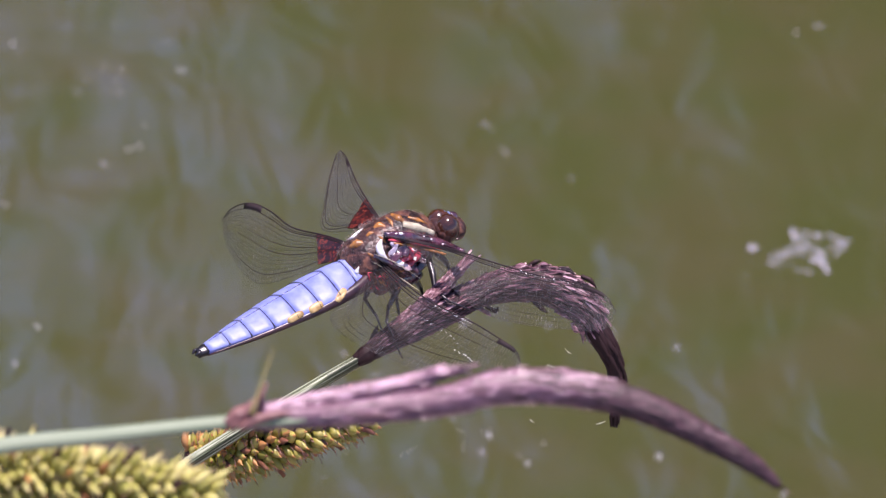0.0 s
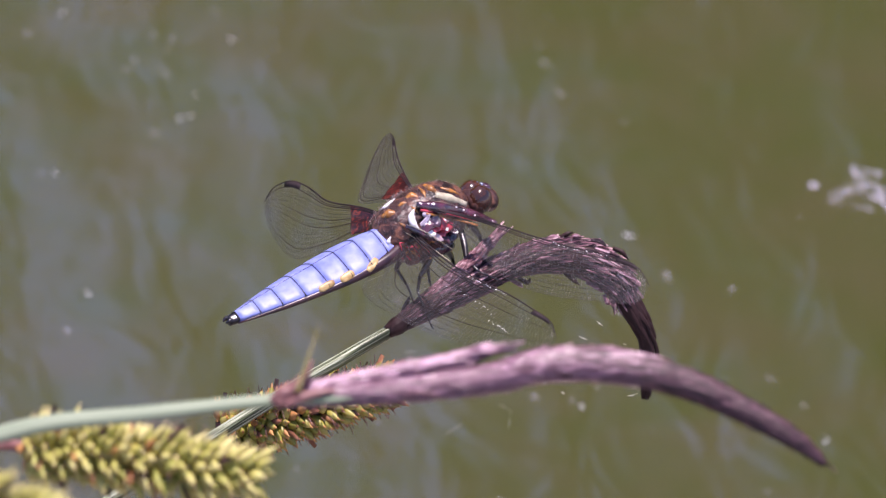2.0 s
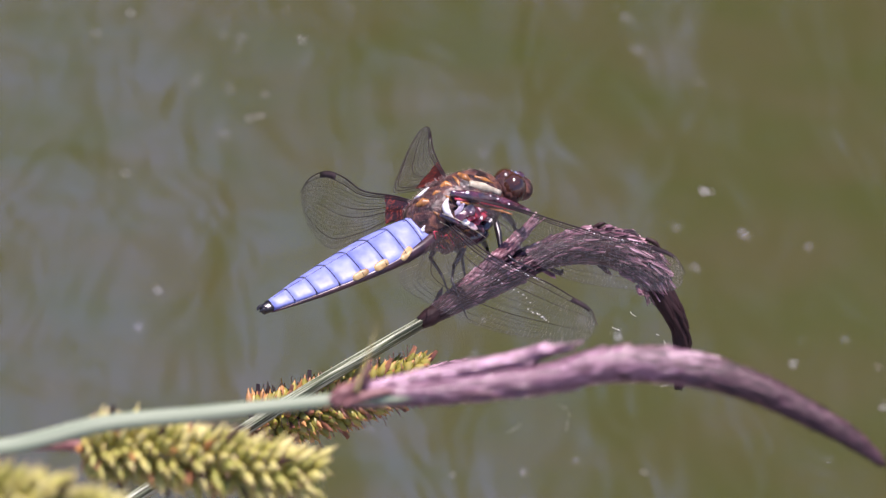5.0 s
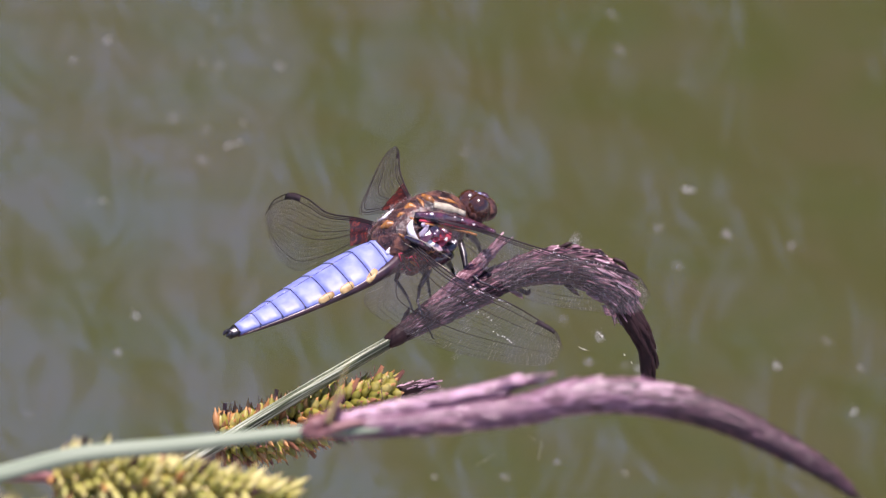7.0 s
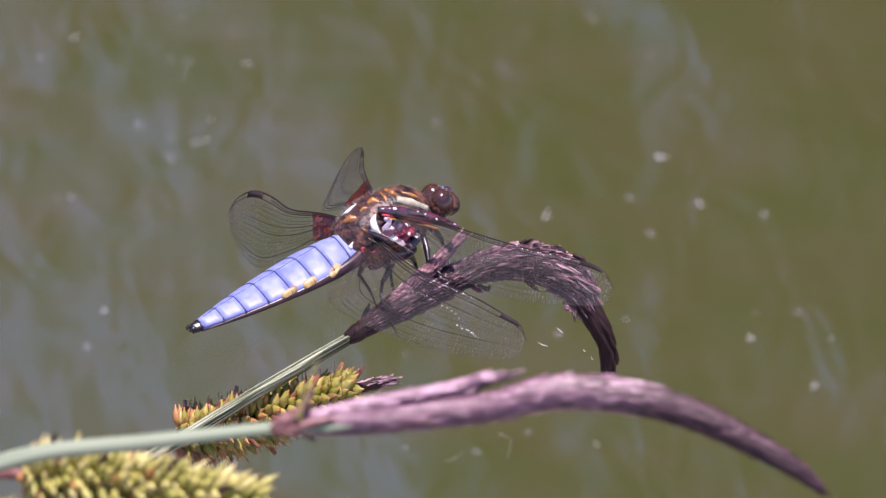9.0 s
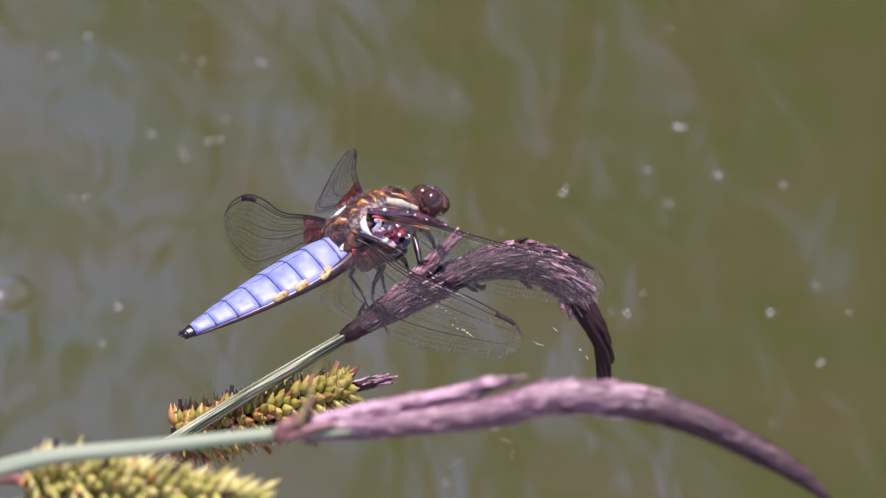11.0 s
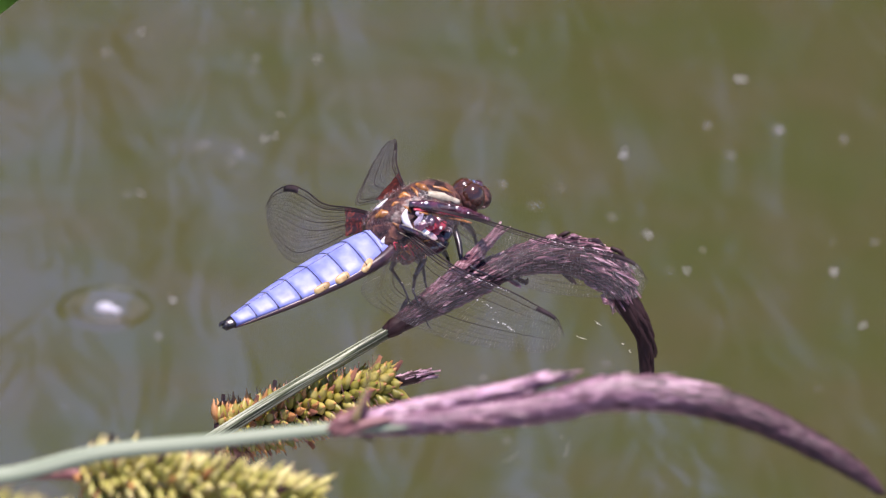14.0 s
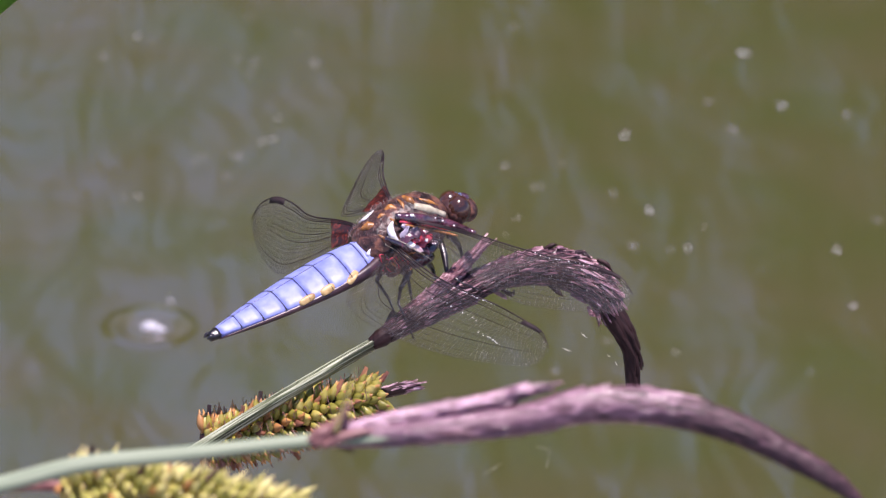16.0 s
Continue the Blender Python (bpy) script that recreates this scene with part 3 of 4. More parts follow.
def perch_sedge():
    ob = thing("sedge", VIEW @ Matrix.Translation(PIVOT_A), "grey-green sedge stem with bent purple-brown and yellow-green spikes", "sedge", "sedges")
    q = lambda x, y, d=-0.003: at(x, y, d) - PIVOT_A
    bm = bmesh.new()
    tube(bm, [q(-950, 4200, 0.05), q(-900, 2700, 0.03), q(-420, 1240, 0.045), q(40, 858, 0.023), q(260, 707, 0.015), q(450, 580, 0.009), q(655, 452, 0.002)],
         [0.0016, 0.0016, 0.0012, 0.0009, 0.0008, 0.00078, 0.00078], 12, 60, tri=0.26)
    part("stem", bm, CULM, ob, "ridged grey-green stem")
    bm = bmesh.new()
    tube(bm, [q(634, 465, 0.0026), q(652, 453, 0.0024), q(684, 430, 0.0014)], [0.0009, 0.0013, 0.0006], 10)
    part("bract", bm, GLUME_CORE, ob, "dark red-brown bract at the spike's foot")
    male_spike(ob, [q(655, 451, 0.002), q(712, 413, 0.001), q(775, 379, 0.0), q(838, 345, -0.001), q(900, 325, -0.002), q(958, 322), q(1008, 339), q(1038, 364, -0.0038), q(1052, 396, -0.0045)],
               [0.0013, 0.0021, 0.0021, 0.0020, 0.0024, 0.0028, 0.0028, 0.0023, 0.0017], GLUMES + PINK_GLUMES[:2], 296, 21, [3, 3, 2, 3, 5, 5, 3, -2, -6],
               "bent purple-brown flower spike with shaggy scales", fine=FINE_GLUME, end=0.93)
    # the hanging end is dark brown, and its shade is put into the colour
    male_spike(ob, [q(1050, 386, -0.0045), q(1074, 422, -0.005), q(1090, 456, -0.006), q(1096, 490, -0.007), q(1097, 526, -0.008), q(1094, 563, -0.0095)],
               [0.0018, 0.0016, 0.0012, 0.00105, 0.00075, 0.0001], TIP_GLUMES, 70, 27, [-2, -2, -2, -2, -2], "dark brown hanging end of the bent spike, shade in its colour", "spike_tip", end=0.84)
    # torn scraps: along the crest, under the bend and at the hanging end
    for k, (a, b, c) in enumerate((((930, 292), (948, 282), (958, 279)), ((950, 292), (962, 285), (975, 288)), ((850, 366), (866, 374), (872, 380)), ((862, 362), (880, 370), (884, 362)),
                                   ((1016, 388), (1022, 401), (1030, 404)), ((1026, 396), (1034, 406), (1036, 424)), ((946, 352), (962, 364), (972, 372)), ((985, 366), (1000, 374), (1012, 384)),
                                   ((905, 296), (924, 288), (938, 290)), ((1030, 305), (1046, 312), (1058, 326)), ((660, 428), (668, 412), (672, 400)), ((990, 292), (1006, 294), (1020, 304)))):
        bm = bmesh.new()
        tube(bm, [q(*a, -0.0025), q(*b, -0.0022), q(*c, -0.0022)], [0.0003, 0.00038, 0.00006], 6)
        part("scrap", bm, GLUME if k % 3 else GLUME_CORE, ob, "torn curled scale")
    male_spike(ob, [q(700, 412, 0.001), q(770, 345, 0.001), q(838, 272, 0.001)], [0.0010, 0.0009, 0.0003], PINK_GLUMES, 60, 22, [4, 3, 2],
               "short pinkish side spike", "side_spike", ROSY_CORE, end=0.86, fine=FINE_PINK)
    female_spike(ob, [q(338, 648, 0.0055), q(430, 628, 0.0045), q(540, 590, 0.0035), q(655, 555, 0.003)],
                 [0.0027, 0.0036, 0.0036, 0.0028], 185, 23, "yellow-green fruiting spike with orange-brown beaks", old=0.32, dark_tip=
                 [q(640, 556, 0.003), q(690, 542, 0.003), q(724, 537, 0.003)])
    female_spike(ob, [q(110, 880, 0.012), q(300, 890, 0.010), q(480, 885, 0.008), q(610, 880, 0.007)],
                 [0.0032, 0.0042, 0.0040, 0.0028], 140, 33, "orange-brown fruiting spike lower on the stem", old=0.8)
    bm = bmesh.new()
    tube(bm, [q(200, 752, 0.0165), q(270, 690, 0.011), q(345, 648, 0.0055)], [0.0004, 0.0005, 0.0005], 6)
    tube(bm, [q(-60, 930, 0.027), q(20, 895, 0.016), q(120, 880, 0.012)], [0.0004, 0.0005, 0.0005], 6)
    part("stalk", bm, CULM, ob, "thin green stalk of the fruiting spikes")
    for a, b in (((1004, 434), (1016, 443)), ((972, 462), (990, 468)), ((1052, 472), (1058, 475)), ((1062, 566), (1080, 560)), ((1066, 484), (1070, 490)), ((945, 560), (952, 566))):
        bm = bmesh.new()
        tube(bm, [q(*a), q((a[0] + b[0]) / 2, (a[1] + b[1]) / 2 + 1), q(*b)], [0.00001, 0.000028, 0.000006], 4)
        part("silk_thread", bm, SILK, ob, "bright wisp of spider silk")
    return ob


# ---- the front sedge ----
PIVOT_B = at(575, 680, 0.21)


def front_sedge():
    ob = thing("sedge", VIEW @ Matrix.Translation(PIVOT_B), "pale green sedge stem with a long drooping rosy-brown spike", "sedge", "sedges")
    q = lambda x, y, d=0.17: at(x, y, d + 0.04) - PIVOT_B
    bm = bmesh.new()
    tube(bm, [q(-1150, 4400, 0.0), q(-1000, 2500, 0.06), q(-620, 1080, 0.15), q(-250, 815), q(0, 762), q(150, 725), q(330, 706), q(560, 682), q(640, 680, 0.1708), q(740, 674, 0.1708)],
         [0.0017, 0.0017, 0.0015, 0.0012, 0.00102, 0.0010, 0.00092, 0.0008, 0.0006, 0.0003], 12, 70, tri=0.12)
    part("stem", bm, CULM_PALE, ob, "smooth pale green stem")
    male_spike(ob, [q(570, 680), q(640, 677), q(740, 669), q(840, 658), q(930, 645), q(1005, 627), q(1082, 619), q(1158, 622), q(1235, 637), q(1312, 663), q(1389, 700), q(1462, 741), q(1519, 783)],
               [0.0008, 0.0012, 0.0014, 0.0017, 0.0019, 0.0021, 0.00225, 0.0022, 0.0021, 0.0019, 0.0016, 0.0012, 0.0002], SOFT_GLUMES, 290, 41, [2, 2, 2, 1, 1, 1, 1, 1, 0, 0],
               "long drooping rosy-brown flower spike", "spike", ROSY_CORE, end=0.985, fine=FINE_ROSY, dark_from=0.62, dark=DARK_ROSY)
    male_spike(ob, [q(600, 668, 0.1695), q(740, 639, 0.1682), q(860, 614, 0.168), q(972, 585, 0.168)], [0.0009, 0.0011, 0.0009, 0.0001], SOFT_GLUMES, 90, 42, [2, 2, 1, 1],
               "slender pointed side spike", "side_spike", ROSY_CORE, end=0.86, fine=FINE_ROSY)
    bm = bmesh.new()
    tube(bm, [q(556, 690), q(575, 672), q(605, 655), q(622, 640)], [0.0008, 0.0012, 0.0009, 0.0003], 8)
    part("bract", bm, BRACT, ob, "torn reddish bract at the spike's foot")
    for pts in (((562, 690), (588, 664), (614, 634), (625, 610)), ((575, 692), (602, 678), (640, 668), (668, 664)), ((552, 684), (572, 668), (592, 662), (606, 648))):
        bm = bmesh.new()
        tube(bm, [q(x, y, 0.1715) for x, y in pts], [0.0005, 0.0007, 0.0005, 0.0001], 6)
        part("bract", bm, BRACT, ob, "torn reddish bract at the spike's foot")
    bm = bmesh.new()
    tube(bm, [q(598, 668, 0.172), q(610, 630, 0.172), q(624, 588, 0.172), q(637, 549, 0.172)], [0.0005, 0.00034, 0.0002, 0.00005], 6)
    part("bract_tip", bm, BLADE, ob, "thin yellow-green bract tip")
    bm = bmesh.new()
    tube(bm, [q(770, 672, 0.1725), q(812, 668, 0.1728), q(835, 669, 0.1725), q(852, 676, 0.1722)], [0.00006, 0.00016, 0.00012, 0.00003], 6)
    part("loose_scale", bm, GLUME_PINK, ob, "pale pink loose scale under the spike")
    bm = bmesh.new()
    tube(bm, [q(588, 684, 0.17), q(612, 694, 0.17), q(634, 704, 0.17)], [0.0004, 0.0003, 0.0001], 6)
    part("loose_scale", bm, GLUME_CORE, ob, "dark withered scale under the stem")
    female_spike(ob, [q(112, 766, 0.15), q(240, 774, 0.15), q(385, 793, 0.15), q(532, 815, 0.15)], [0.0031, 0.0040, 0.0040, 0.0025], 200, 43,
                 "yellow-green fruiting spike with plump fruits", old=0.1, mat=UTRICLE)
    bm = bmesh.new()
    tube(bm, [q(-40, 766, 0.164), q(60, 762, 0.153), q(120, 763, 0.15)], [0.0006, 0.0007, 0.0008], 6)
    part("stalk", bm, BRACT, ob, "reddish stalk of the fruiting spike")
    for a, b in (((858, 742), (892, 722)), ((955, 690), (975, 696)), ((978, 700), (970, 735))):
        bm = bmesh.new()
        tube(bm, [q(*a, 0.1), q((a[0] + b[0]) / 2, (a[1] + b[1]) / 2 + 2, 0.1), q(*b, 0.1)], [0.000004, 0.000009, 0.000004], 4)
        part("silk_thread", bm, SILK, ob, "bright wisp of spider silk")
    return ob


PIVOT_C = at(60, 850, 0.32)


def near_sedge():
    ob = thing("sedge", VIEW @ Matrix.Translation(PIVOT_C), "sedge with a pale yellow-green fruiting spike near the water's edge", "sedge", "sedges")
    q = lambda x, y, d=0.32: at(x, y, d) - PIVOT_C
    female_spike(ob, [q(-330, 840), q(-150, 848), q(20, 868), q(175, 900)], [0.0034, 0.0044, 0.0042, 0.0024], 170, 51, "pale yellow-green fruiting spike", old=0.03, mat=UTRICLE)
    bm = bmesh.new()
    tube(bm, [q(-1300, 4300, 0.05), q(-1200, 2600, 0.15), q(-900, 1200), q(-600, 900), q(-320, 842)], [0.0016, 0.0016, 0.0014, 0.0012, 0.0008], 10, 40, tri=0.12)
    part("stem", bm, CULM_PALE, ob)
    return ob


def sedge_leaf():
    ob = thing("sedge_leaf", VIEW @ Matrix.Translation(at(-20, -75, -0.03)), "bright green arching sedge leaf blade", "leaf")
    q = lambda x, y: at(x, y, -0.03) - at(-20, -75, -0.03)
    path = spline([q(-1300, 4000), q(-1250, 2400), q(-700, 500), q(-22, -98), q(190, -250), q(420, -350)], 50)
    bm = bmesh.new()
    prev = None
    for i, p in enumerate(path):
        t = (path[min(i + 1, 50)] - path[max(i - 1, 0)]).normalized()
        side = t.cross(Vector((0, 0, 1))).normalized() * 0.0030 * min(1, (50 - i) / 14 + 0.05)
        keel = Vector((0, 0, -0.0008))
        row = [bm.verts.new(p + side), bm.verts.new(p + keel), bm.verts.new(p - side), bm.verts.new(p + keel * 1.25)]
        if prev:
            for j in range(4):
                bm.faces.new((prev[j], prev[(j + 1) % 4], row[(j + 1) % 4], row[j]))
        prev = row
    part("blade", bm, LEAF, ob)


PERCH = perch_sedge()
FRONT = front_sedge()
NEAR = near_sedge()
sedge_leaf()


# ---- the dragonfly; body space: x forward, y to its left, z up ----
FWD = Vector((0.827, 0.388, -0.407)).normalized()
RIGHT = Vector((0.54, -0.31, 0.785))
RIGHT = (RIGHT - FWD * RIGHT.dot(FWD)).normalized()
UPB = RIGHT.cross(FWD).normalized()
BODY = Matrix((FWD, -RIGHT, UPB)).transposed()
PIVOT_D = at(588, 330)
BODY_AT = at(693, 266) - PIVOT_D
MM = 0.001


def on_body(v):
    """From body space, millimetres with x forward, y right, z up, to the thing's space."""
    return BODY_AT + BODY @ (Vector((v[0], -v[1], v[2])) * MM)


def on_abdomen(v):
    return on_body((v[0], v[1] + 0.2, v[2] - 0.25 - 1.1 * max(0.0, (-5.0 - v[0]) / 26)))


def loft(bm, rows, sides=20, caps=True, slot=0, place=on_body, roof=0.0):
    """rows: x, half width, top, bottom, keel, in millimetres of body space."""
    rings = []
    for x, w, top, bot, keel in rows:
        ring = []
        for j in range(sides):
            a = 2 * math.pi * j / sides
            c, s = math.cos(a), math.sin(a)
            z = (top * (roof * (1 - abs(c)) + (1 - roof) * s) * (1 + keel * s ** 6)) if s > 0 else bot * -s
            ring.append(bm.verts.new(place((x, w * math.copysign(abs(c) ** 0.85, c), z))))
        rings.append(ring)
    for r0, r1 in zip(rings, rings[1:]):
        for j in range(sides):
            bm.faces.new((r0[j], r0[(j + 1) % sides], r1[(j + 1) % sides], r1[j])).material_index = slot
    if caps:
        bm.faces.new(rings[0])
        bm.faces.new(rings[-1])


ABD_X = (-5.0, -31.0)
ABD_W = (2.7, 3.7, 4.15, 4.0, 3.6, 3.05, 2.35, 1.45, 0.6)
ABD_T = (2.0, 2.1, 2.0, 1.8, 1.6, 1.4, 1.15, 0.85, 0.45)
ABD_B = (-1.9, -1.9, -1.8, -1.6, -1.4, -1.2, -1.0, -0.9, -0.7)


def abd(x):
    f = (ABD_X[0] - x) / (ABD_X[0] - ABD_X[1])
    return blend(ABD_W, f), blend(ABD_T, f), blend(ABD_B, f)


WINGS = []


def wing(parent, lead, trail, mark, foot, seed, shine=()):
    """A wing between its leading and trailing edge (plan places from foot to tip): membrane, veins, amber base, dark
    wing mark, painted glints.
    """
    n = 48
    edge = [[at(*q) - PIVOT_D for q in side] for side in (lead, trail)]
    fore, aft = spline(edge[0], n), spline(edge[1], n)
    out = (edge[0][3] - edge[0][0]).cross(edge[1][3] - edge[0][0]).normalized()
    if out.z < 0:
        out = -out
    rnd = random.Random(seed)

    def pt(s, f, up=0.0):
        u = min(max(s, 0.0), 1.0) * n
        k = min(int(u), n - 1)
        p, q = fore[k].lerp(fore[k + 1], u - k), aft[k].lerp(aft[k + 1], u - k)
        h = 0.16 * math.sin(f * 14) * (1 - f) * (1 - s) + 0.5 * math.sin(math.pi * f) * s * (1 - s) + up
        return p.lerp(q, f) + out * (h * MM)

    bm = bmesh.new()
    ns, nf = 30, 10
    grid = [[bm.verts.new(pt(i / ns, j / nf)) for j in range(nf + 1)] for i in range(ns + 1)]
    for i in range(ns):
        for j in range(nf):
            bm.faces.new((grid[i][j], grid[i + 1][j], grid[i + 1][j + 1], grid[i][j + 1]))
    w = part("wing", bm, MEMBRANE, parent, "clear veined wing")
    r = 0.000042
    bm = bmesh.new()
    tube(bm, [pt(i / 14, 0.0) for i in range(15)], [r * 3.2, r * 2.8, r * 2.6, r * 2.2, r * 1.8, r * 1.0], 6, 42)
    tube(bm, [pt(i / 12 * 0.5, 0.05) for i in range(13)], [r * 3, r * 1.3, r * 1.0], 5, 20)
    tube(bm, [pt(i / 12 * 0.93, 0.09) for i in range(13)], [r * 2.5, r * 1.6, r * 1.2, r * 0.8], 5, 24)
    part("leading_edge", bm, VEIN, w, "dark leading edge veins")
    longs = (0.17, 0.24, 0.31, 0.38, 0.45, 0.52, 0.59, 0.66, 0.73, 0.80, 0.87, 0.935, 1.0)

    def fan(f, s):
        """Veins start close together at the foot and spread over the wing."""
        return f if f <= 0.12 else 0.12 + (f - 0.12) * (1.0 if f == 1.0 else min(1.0, 0.55 + 1.9 * s))

    for f in longs:
        stop = 0.97 if f == 1.0 else rnd.uniform(0.66, 0.95)
        thick = r * rnd.choice((0.45, 0.5, 0.6, 1.25))
        bow, phase = rnd.uniform(-0.035, 0.04), rnd.uniform(0, 2)
        bm = bmesh.new()
        tube(bm, [pt(0.05 + (stop - 0.05) * i / 10, min(1.0, fan(f, 0.05 + (stop - 0.05) * i / 10) + (0 if f == 1.0 else bow * math.sin(i * 0.5 + phase)))) for i in range(11)],
             [thick * 1.3, thick * 1.1, thick * 0.6], 3, 24)
        part("vein", bm, VEIN if thick > r else NET, w)
    bm = bmesh.new()
    rows = [0.0, 0.09] + list(longs)
    for i in range(78):
        s = 0.05 + 0.90 * i / 78
        for k in range(len(rows) - 1):
            if rnd.random() < 0.84:
                s2 = s + rnd.uniform(-0.005, 0.005) + 0.006 * (k % 2)
                tube(bm, [pt(s2, fan(rows[k], s2)), pt(s2 + 0.003, fan(rows[k + 1], s2))], [r * 0.42, r * 0.42], 3, 1)
    tagged(part("vein_net", bm, NET, w, "fine net of brown veins"), kind="stuff")
    bm = bmesh.new()
    rows = [[pt(mark[0] + (mark[1] - mark[0]) * i / 4, f, h) for f, h in ((0.0, 0.06), (0.085, 0.06), (0.085, -0.06), (0.0, -0.06))] for i in range(5)]
    vs = [[bm.verts.new(p) for p in row] for row in rows]
    for p0, p1 in zip(vs, vs[1:]):
        for j in range(4):
            bm.faces.new((p0[j], p0[(j + 1) % 4], p1[(j + 1) % 4], p1[j]))
    bm.faces.new(vs[0])
    bm.faces.new(vs[-1])
    part("wing_mark", bm, VEIN, w, "black mark near the wing tip")
    if foot:
        bm = bmesh.new()
        gs = [[[bm.verts.new(pt(0.01 + foot * i / 6 * (1 - 0.3 * j / 6), 0.02 + j / 6 * 0.86, h)) for h in (0.06, -0.06)] for j in range(7)] for i in range(7)]
        for i in range(6):
            for j in range(6):
                for k in (0, 1):
                    bm.faces.new((gs[i][j][k], gs[i + 1][j][k], gs[i + 1][j + 1][k], gs[i][j + 1][k]))
        part("amber_base", bm, AMBER, w, "dark amber patch at the wing's foot")
    # white dots along a vein stand for the sun's glints on it
    for row in shine:
        bm = bmesh.new()
        line = spline([pt(a, f, 0.08) for a, f in row], 22)
        for p in line:
            if rnd.random() < 0.6:
                k = r * rnd.uniform(0.8, 2.0)
                ball(bm, p + Vector((rnd.gauss(0, r), rnd.gauss(0, r), 0)), (k * 1.5, k, k * 0.7), None, 6, 5)
        tagged(part("vein_glint", bm, WHITE, w, "row of white dots painted as sun glints on a vein"), kind="stuff")
    WINGS.append((w, edge[0][0], edge[0][-1] - edge[0][0]))


def shell(bm, x, y, z, rx, ry, rz, tilt=(0, 0, 0)):
    """A low rounded plate, its long axis along x, in body millimetres."""
    rot = BODY @ Euler([radians(v) for v in tilt]).to_matrix()
    ball(bm, on_body((x, y, z)), (rx * MM, ry * MM, rz * MM), rot, 14, 8)


def dragonfly():
    ob = thing("dragonfly", VIEW @ Matrix.Translation(PIVOT_D), "dragonfly with powder-blue abdomen and clear wings, perched on a sedge", "dragonfly")
    edges = (-5.0, -7.3, -10.3, -13.5, -16.9, -20.3, -23.5, -26.5, -29.3, -30.5)
    for i, (x0, x1) in enumerate(zip(edges, edges[1:])):
        bm = bmesh.new()
        rows = []
        for k in range(5):
            x = x0 + (x1 - x0) * k / 4
            w, t, b = abd(x)
            g = 1 + 0.03 * k / 4
            rows.append((x, w * g, t * g, b, 0.10))
        loft(bm, rows, 28, place=on_abdomen, roof=0.5)
        seg = part("abdomen_segment", bm, BLUE if i < 8 else BLACK, ob, "powder-blue abdomen segment" if i < 8 else "black tail segment")
        if i < 8:
            w, t, b = abd(x1)
            bm = bmesh.new()
            ring = [on_abdomen((x1 - 0.02, w * 1.035 * math.copysign(abs(math.cos(a)) ** 0.85, math.cos(a)), t * 1.035 * (0.5 * (1 - abs(math.cos(a))) + 0.5 * math.sin(a)) * (1 + 0.10 * math.sin(a) ** 6)))
                    for a in (math.pi * j / 16 for j in range(17))]
            tube(bm, ring, [0.00010, 0.00005, 0.00004, 0.00005, 0.00010], 4, 32)
            part("suture", bm, BLACK, seg, "thin dark suture")
    bm = bmesh.new()
    tube(bm, [on_abdomen((x, 0, abd(x)[1] * 1.12)) for x in (-6.5, -12, -18, -24, -28.5)], [0.00005, 0.00005], 4, 20)
    part("keel", bm, BLACK, ob, "thin dark line along the back")
    for side in (1, -1):
        bm = bmesh.new()
        tube(bm, [on_abdomen((x, side * abd(x)[0] * 0.95, -0.5)) for x in (-5.2, -8, -13, -18, -23, -29.6)], [0.0011, 0.0009, 0.0006, 0.00045, 0.00038, 0.0001], 8, 24)
        part("abdomen_margin", bm, MARGIN, ob, "dark brown margin of the abdomen")
        bm = bmesh.new()
        tube(bm, [on_abdomen((-30.0, side * 0.35, 0.1)), on_abdomen((-30.6, side * 0.5, 0.15)), on_abdomen((-31.1, side * 0.3, 0.0))], [0.00035, 0.0003, 0.0001], 6)
        part("tail_appendage", bm, BLACK, ob, "black tail appendage")
    bm = bmesh.new()
    loft(bm, [(x, abd(x)[0] * 1.02, abd(x)[1] * 1.02, abd(x)[2], 0.10) for x in (-5.0, -6.5, -8, -10, -12, -14, -17, -20)], 28, place=on_abdomen, roof=0.5)
    tube(bm, [on_abdomen((x, abd(x)[0] * 0.95, -0.5)) for x in (-5.2, -8, -13, -18, -23, -29.6)], [0.0011, 0.0009, 0.0006, 0.00045, 0.00038, 0.0001], 8, 24)
    back = BVHTree.FromBMesh(bm)
    bm.free()
    # yellow spots lie flush on the near side: centre, half length, half width, lean
    for x, y, rx, ry, lean in ((610, 341, 15, 7, 58), (566, 362, 15, 8, 32), (530, 379, 17, 7, 30)):
        c, s = math.cos(radians(lean)), math.sin(radians(lean))
        bm = bmesh.new()
        rings = []
        for k, lift in ((0.15, 0.00012), (0.55, 0.00012), (0.9, 0.0001), (1.0, -0.00006)):
            ring = []
            for j in range(16):
                w = 2 * math.pi * j / 16
                u, v = k * rx * math.copysign(abs(math.cos(w)) ** 0.7, math.cos(w)), k * ry * math.copysign(abs(math.sin(w)) ** 0.7, math.sin(w))
                p = at(x + u * c + v * s, y - u * s + v * c) - PIVOT_D
                hit = back.ray_cast(Vector((p.x, p.y, 0.05)), Vector((0, 0, -1)))[0]
                ring.append(bm.verts.new((p.x, p.y, (hit.z if hit else 0.001) + lift)))
            rings.append(ring)
        bm.faces.new(rings[0])
        for r0, r1 in zip(rings, rings[1:]):
            for j in range(16):
                bm.faces.new((r0[j], r0[(j + 1) % 16], r1[(j + 1) % 16], r1[j]))
        part("side_spot", bm, SPOT, ob, "yellow spot on the abdomen's side")
    bm = bmesh.new()
